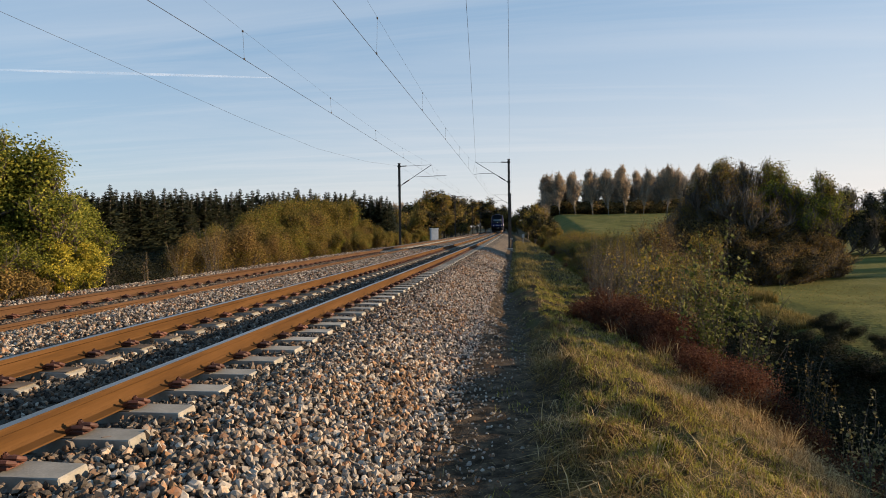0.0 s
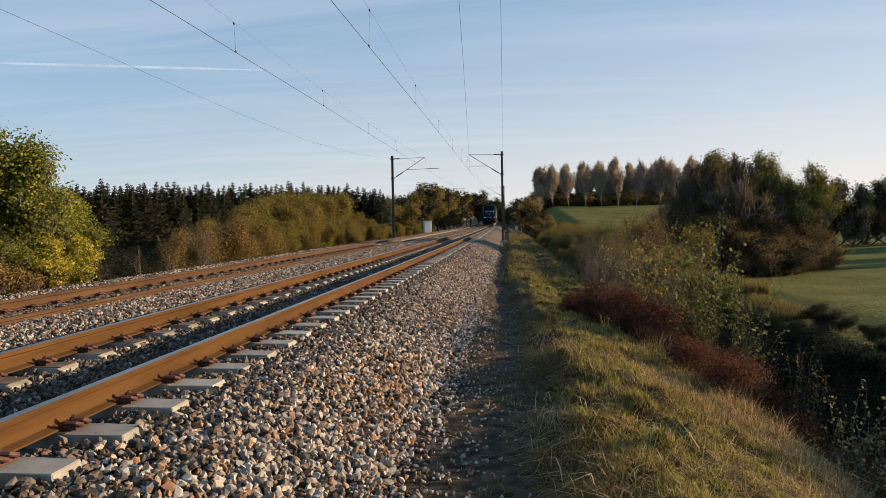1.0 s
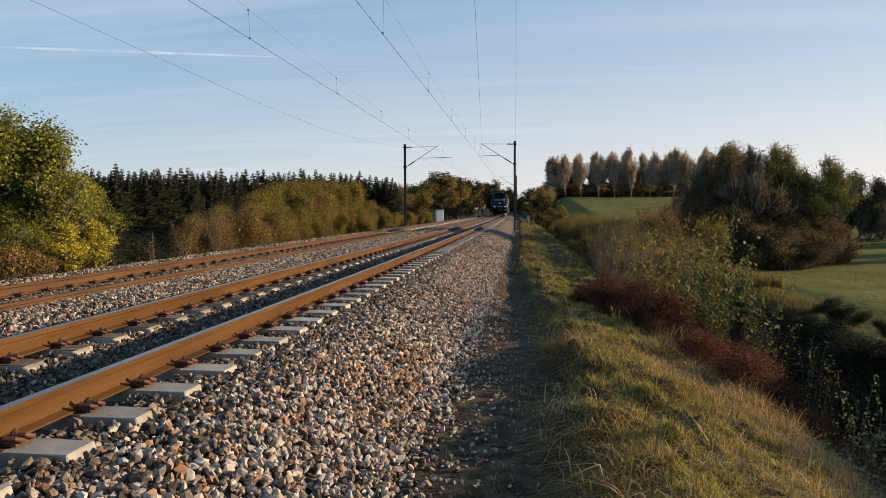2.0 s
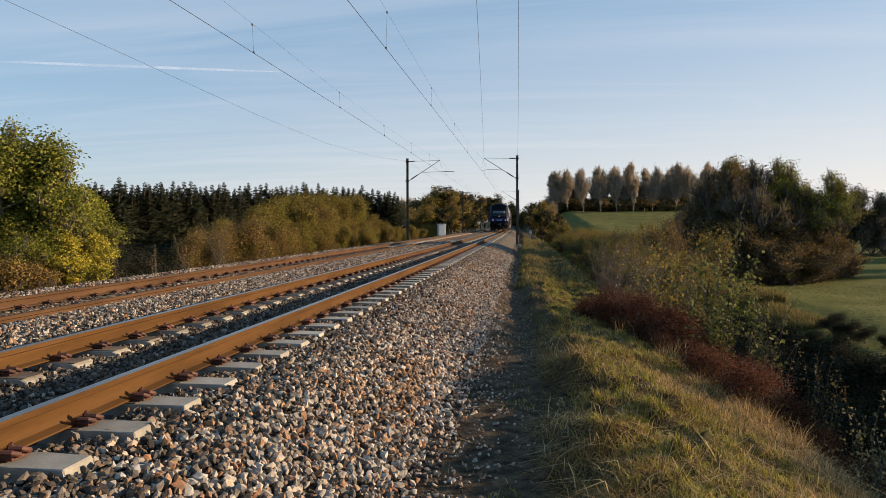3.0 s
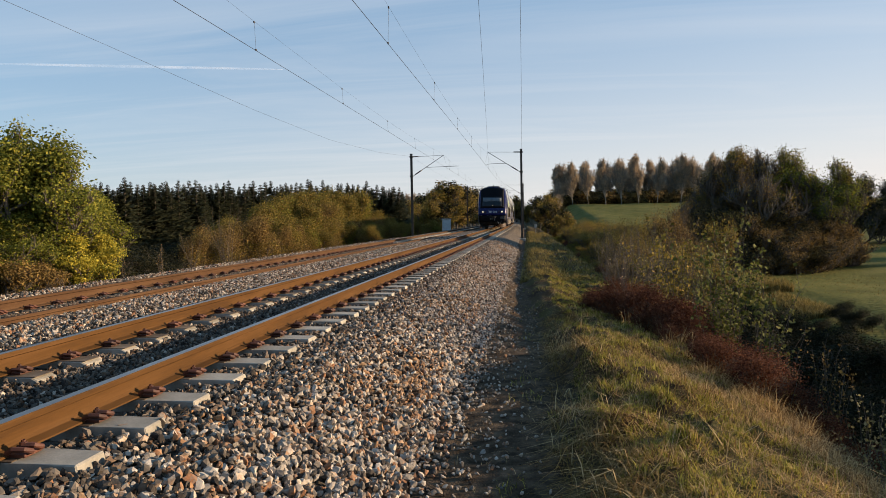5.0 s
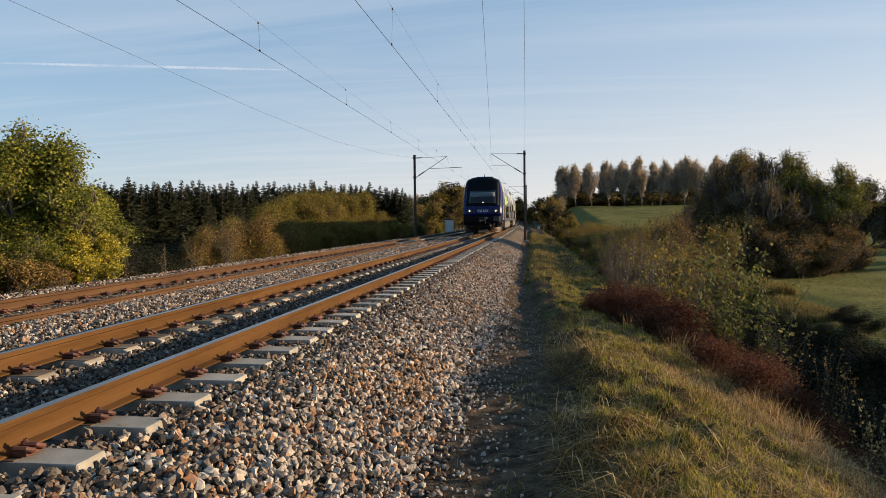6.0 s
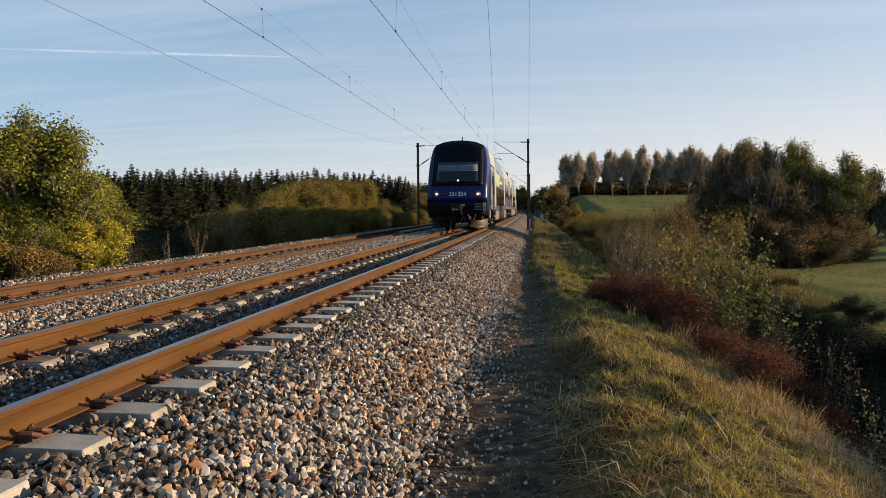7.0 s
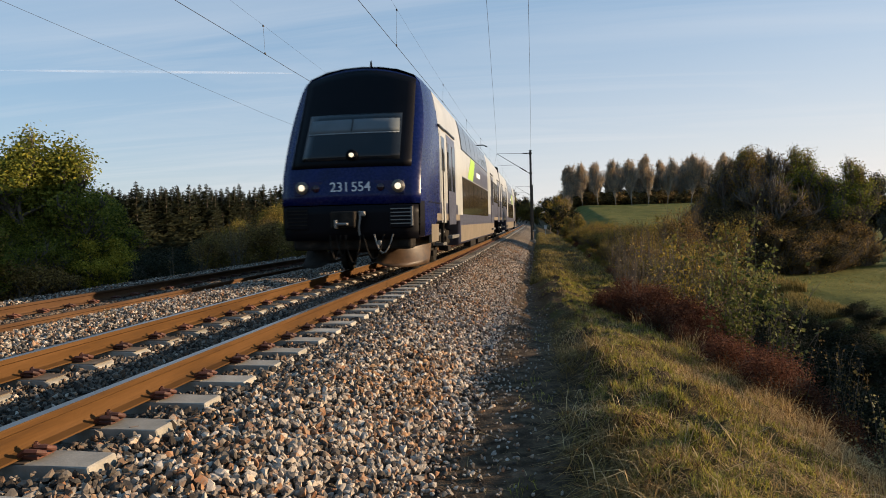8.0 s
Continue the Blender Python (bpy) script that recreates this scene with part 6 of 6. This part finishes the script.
def build_grass():
    r = np.random.default_rng(31)

    def green(u, y, r_):
        return (fbm(u, y, 1.3, 2) + r_.normal(size=len(u)) * 0.3 > -0.05) & (u > 3.95 + 0.12 * np.sin(y * 1.7))

    def dry(u, y, r_):
        return (fbm(u, y, 0.9, 7) + r_.normal(size=len(u)) * 0.4 + 0.5 * (u - 4.6) > -0.2)

    def bank(u, y, r_):
        edge = np.interp(y, [2, 6.6, 7.3, 8.2, 9.3, 10.5, 12.0, 13.5], [7.6, 6.9, 6.5, 6.2, 5.9, 5.5, 5.2, 5.0])
        return (u > edge - 1.3 + 0.4 * r_.normal(size=len(u))) & (u < edge + 0.5)

    def mat_patch(u, y, r_):
        return fbm(u, y, 2.1, 5) + r_.normal(size=len(u)) * 0.25 > 0.2

    blades(110000, 3.95, 5.7, 2.6, 24, 0.05, 0.0034, GRASS_GREEN, "verge_grass", "green grass on the verge beside the path", r, green, 0.9)
    blades(9000, 4.05, 5.9, 2.6, 22, 0.12, 0.0034, GRASS_GREEN, "tall_verge_grass", "taller green tufts on the verge", r, lambda u, y, r_: fbm(u, y, 3.1, 2) > 0.45, 0.7)
    blades(24000, 4.05, 5.9, 2.6, 20, 0.085, 0.003, GRASS_GREEN, "grass_tufts", "green tussocks of grass on the verge", r, None, 0.9, 28)
    blades(15000, 4.0, 6.6, 2.6, 18, 0.1, 0.0026, GRASS_DRY, "straw_tufts", "straw-coloured tussocks on the verge", r, None, 1.3, 28)
    blades(1500, 3.8, 6.3, 2.6, 12, 0.26, 0.0034, GRASS_DRY, "dead_stems", "long dead plant stems lying on the verge", r, None, 7.0)
    blades(5000, 4.0, 6.2, 2.6, 11, 0.22, 0.0036, LEAF_BROWN, "dead_patches", "patches of dark dead stems on the verge", r, lambda u, y, r_: fbm(u, y, 1.7, 8) > 0.2, 3.0)
    blades(17000, 3.95, 6.2, 2.6, 24, 0.09, 0.0024, GRASS_DRY, "dry_grass", "dry straw-coloured grass on the verge", r, dry, 1.8)
    blades(15000, 3.9, 5.9, 2.6, 16, 0.16, 0.0022, GRASS_DRY, "straw_mat", "flattened dead straw on the verge", r, mat_patch, 5.0)
    blades(30000, 4.8, 7.1, 2.6, 9.5, 0.15, 0.0026, GRASS_DRY, "golden_grass", "golden dry grass where the verge breaks off", r, lambda u, y, r_: fbm(u, y, 1.2, 6) + r_.normal(size=len(u)) * 0.2 + 0.7 * (u - 5.6) > 0, 1.0)
    blades(30000, 4.4, 7.8, 2.6, 8.5, 0.14, 0.0026, GRASS_DRY, "bank_grass", "dry grass on the bank's edge", r, bank, 1.2)
    blades(3500, 2.95, 4.0, 2.6, 24, 0.09, 0.0022, GRASS_DRY, "path_grass", "sparse dead grass along the cinder path", r, lambda u, y, r_: fbm(u, y, 1.9, 4) + r_.normal(size=len(u)) * 0.3 + 0.9 * (u - 3.45) > 0, 4.0)
    blades(9000, 3.7, 4.25, 2.6, 12, 0.17, 0.0034, LEAF_BROWN, "dead_litter", "dark dead stems and litter between path and verge", r, lambda u, y, r_: fbm(u, y, 1.4, 9) + r_.normal(size=len(u)) * 0.3 > -0.1, 4.0)
    blades(3000, 5.0, 7.4, 7, 15, 0.3, 0.0034, GRASS_DRY, "bramble_grass", "long dry grass among the brambles", r, lambda u, y, r_: np.abs(u - np.interp(y, [7, 9.3, 12, 15], [6.7, 6.1, 5.5, 5.3])) < 0.9, 0.8, 14)
    blades(6000, 3.3, 3.95, 2.6, 30, 0.06, 0.003, GRASS_GREEN, "path_edge_grass", "green tufts along the cinder path", r, lambda u, y, r_: fbm(u, y, 1.7, 1) > 0.25, 0.9)
    blades(30000, 3.2, 6.4, 20, 90, 0.13, 0.010, VERGE_MIX, "far_verge_grass", "faded olive grass on the far verge", r, None, 1.2)
    blades(10000, 12.8, 15.5, 33, 46, 0.6, 0.012, VERGE_MIX, "bank_reeds", "tall olive grass along the pasture's edge", r, None, 0.6)
    blades(2400, 3.7, 4.3, 2.6, 11, 0.22, 0.0042, GRASS_DRY, "lip_stalks", "pale broken stalks hanging over the lip of the verge", r, lambda u, y, r_: fbm(u, y, 1.3, 5) + r_.normal(size=len(u)) * 0.3 > 0.05, 2.5, 5)
    blades(42000, 3.95, 6.8, 2.6, 15, 0.065, 0.005, LEAF_BROWN, "leaf_litter", "brown dead leaf litter in the hollows of the verge", r, lambda u, y, r_: fbm(u, y, 1.6, 1) + r_.normal(size=len(u)) * 0.25 > 0.05, 6.0)
    blades(9000, 13.5, 14.8, 26, 46, 0.3, 0.010, VERGE_MIX, "ditch_bank_grass", "olive grass on the slope between ditch and pasture", r, None, 0.9)
    blades(16000, 14.2, 34, 18, 70, 0.05, 0.016, VERGE_MIX, "pasture_tufts", "short faded grass tufts of the pasture", r, None, 0.8)


build_grass()


# ---------------------------------------------------------------- cabinet by the line
def build_cabinet():
    y = 85.0
    x = -7.05
    root = tagged(new("signal_cabinet"), "pale grey lineside signal cabinet beside the track", "cabinet")
    root.matrix_basis = pose(x, y, -0.45, 0, 0, 20)
    grey = plain("pale_grey_cabinet_paint", (0.55, 0.57, 0.58), rough=0.5)
    part("body", box_bm((0.95, 0.7, 1.45), (0, 0, 0.8), 0.02), grey, root)
    part("door", box_bm((0.85, 0.03, 1.3), (0, -0.36, 0.8), 0.01), grey, root, "grey sheet door")
    part("roof", box_bm((1.1, 0.85, 0.08), (0, 0, 1.56), 0.02), grey, root, "overhanging pale roof")
    part("plinth", box_bm((1.0, 0.8, 0.3), (0, 0, 0.0), 0.02), CONCRETE, root, "concrete plinth")


build_cabinet()


def build_marker():
    x, y = 4.0, 78.0
    root = tagged(new("marker_post"), "small white lineside marker post in the grass", "marker post")
    root.matrix_basis = pose(x, y, float(ground_z(x, y)))
    part("post", box_bm((0.08, 0.08, 1.0), (0, 0, 0.45), 0.01), CONCRETE, root)
    part("plate", box_bm((0.3, 0.04, 0.4), (0, -0.06, 0.95), 0.01), CREAM, root, "white plate")


build_marker()


# ---------------------------------------------------------------- contrail
def build_contrail():
    m = bpy.data.materials.new("contrail_ice")
    m.use_nodes = True
    nt = m.node_tree
    b = nt.nodes["Principled BSDF"]
    b.inputs["Base Color"].default_value = (0.9, 0.9, 0.92, 1)
    b.inputs["Roughness"].default_value = 1.0
    # a weak glow stands in for the sunlight on the trail
    b.inputs["Emission Color"].default_value = (0.9, 0.93, 1.0, 1)
    b.inputs["Emission Strength"].default_value = 0.22
    tc = nt.nodes.new("ShaderNodeTexCoord")
    n = nt.nodes.new("ShaderNodeTexNoise")
    n.inputs["Scale"].default_value, n.inputs["Detail"].default_value = 0.006, 4
    nt.links.new(tc.outputs["Object"], n.inputs["Vector"])
    rp = nt.nodes.new("ShaderNodeMapRange")
    rp.inputs["From Min"].default_value, rp.inputs["From Max"].default_value = 0.3, 0.7
    rp.inputs["To Min"].default_value, rp.inputs["To Max"].default_value = 0.0, 0.16
    nt.links.new(n.outputs["Fac"], rp.inputs["Value"])
    nt.links.new(rp.outputs[0], b.inputs["Alpha"])
    t = np.linspace(0, 1, 40)
    a, e = np.array([-2313.0, 2665.0, 701.0]), np.array([-1214.0, 3301.0, 762.0])
    pts = a + (e - a) * t[:, None]
    v, f = tube(pts, 6.0 * np.sin(np.pi * np.clip(t * 0.97 + 0.02, 0, 1)) ** 0.5 + 0.5, 8)
    ob = tagged(new("contrail", mesh_np("contrail", v, f, m, True)), "thin white aircraft contrail in the blue sky", "contrail", kind="structure")
    ob.visible_shadow = False


build_contrail()


# ---------------------------------------------------------------- what moves
FRONT_AT_END, SPEED = 12.3, 17.95


def motions():
    walk(cam, [(t, pose(x, y, z, 90 + p, ro, yw)) for t, x, y, z, yw, p, ro in PATH], [(0.0, EXPOSURE), (8.0, EXPOSURE)])
    rows = []
    for k in range(17):
        t = k * 0.5
        y = FRONT_AT_END + SPEED * (8 - t)
        mid = y + CAR_L
        rows.append((t, pose(float(line_x(y)), y, 0, 0, 0, math.degrees(BEND * mid))))
    walk(TRAIN, rows)
    # wheels roll as the train advances
    for w, x, y, s, way in WHEEL_PARTS:
        side = pose(0, 0, 0, 0, 0, 0 if s > 0 else 180)
        walk(w, [(k / FPS, pose(x, y, 0.46, way * math.degrees(SPEED * k / FPS / 0.46)) @ side) for k in range(8 * FPS + 1)])


motions()
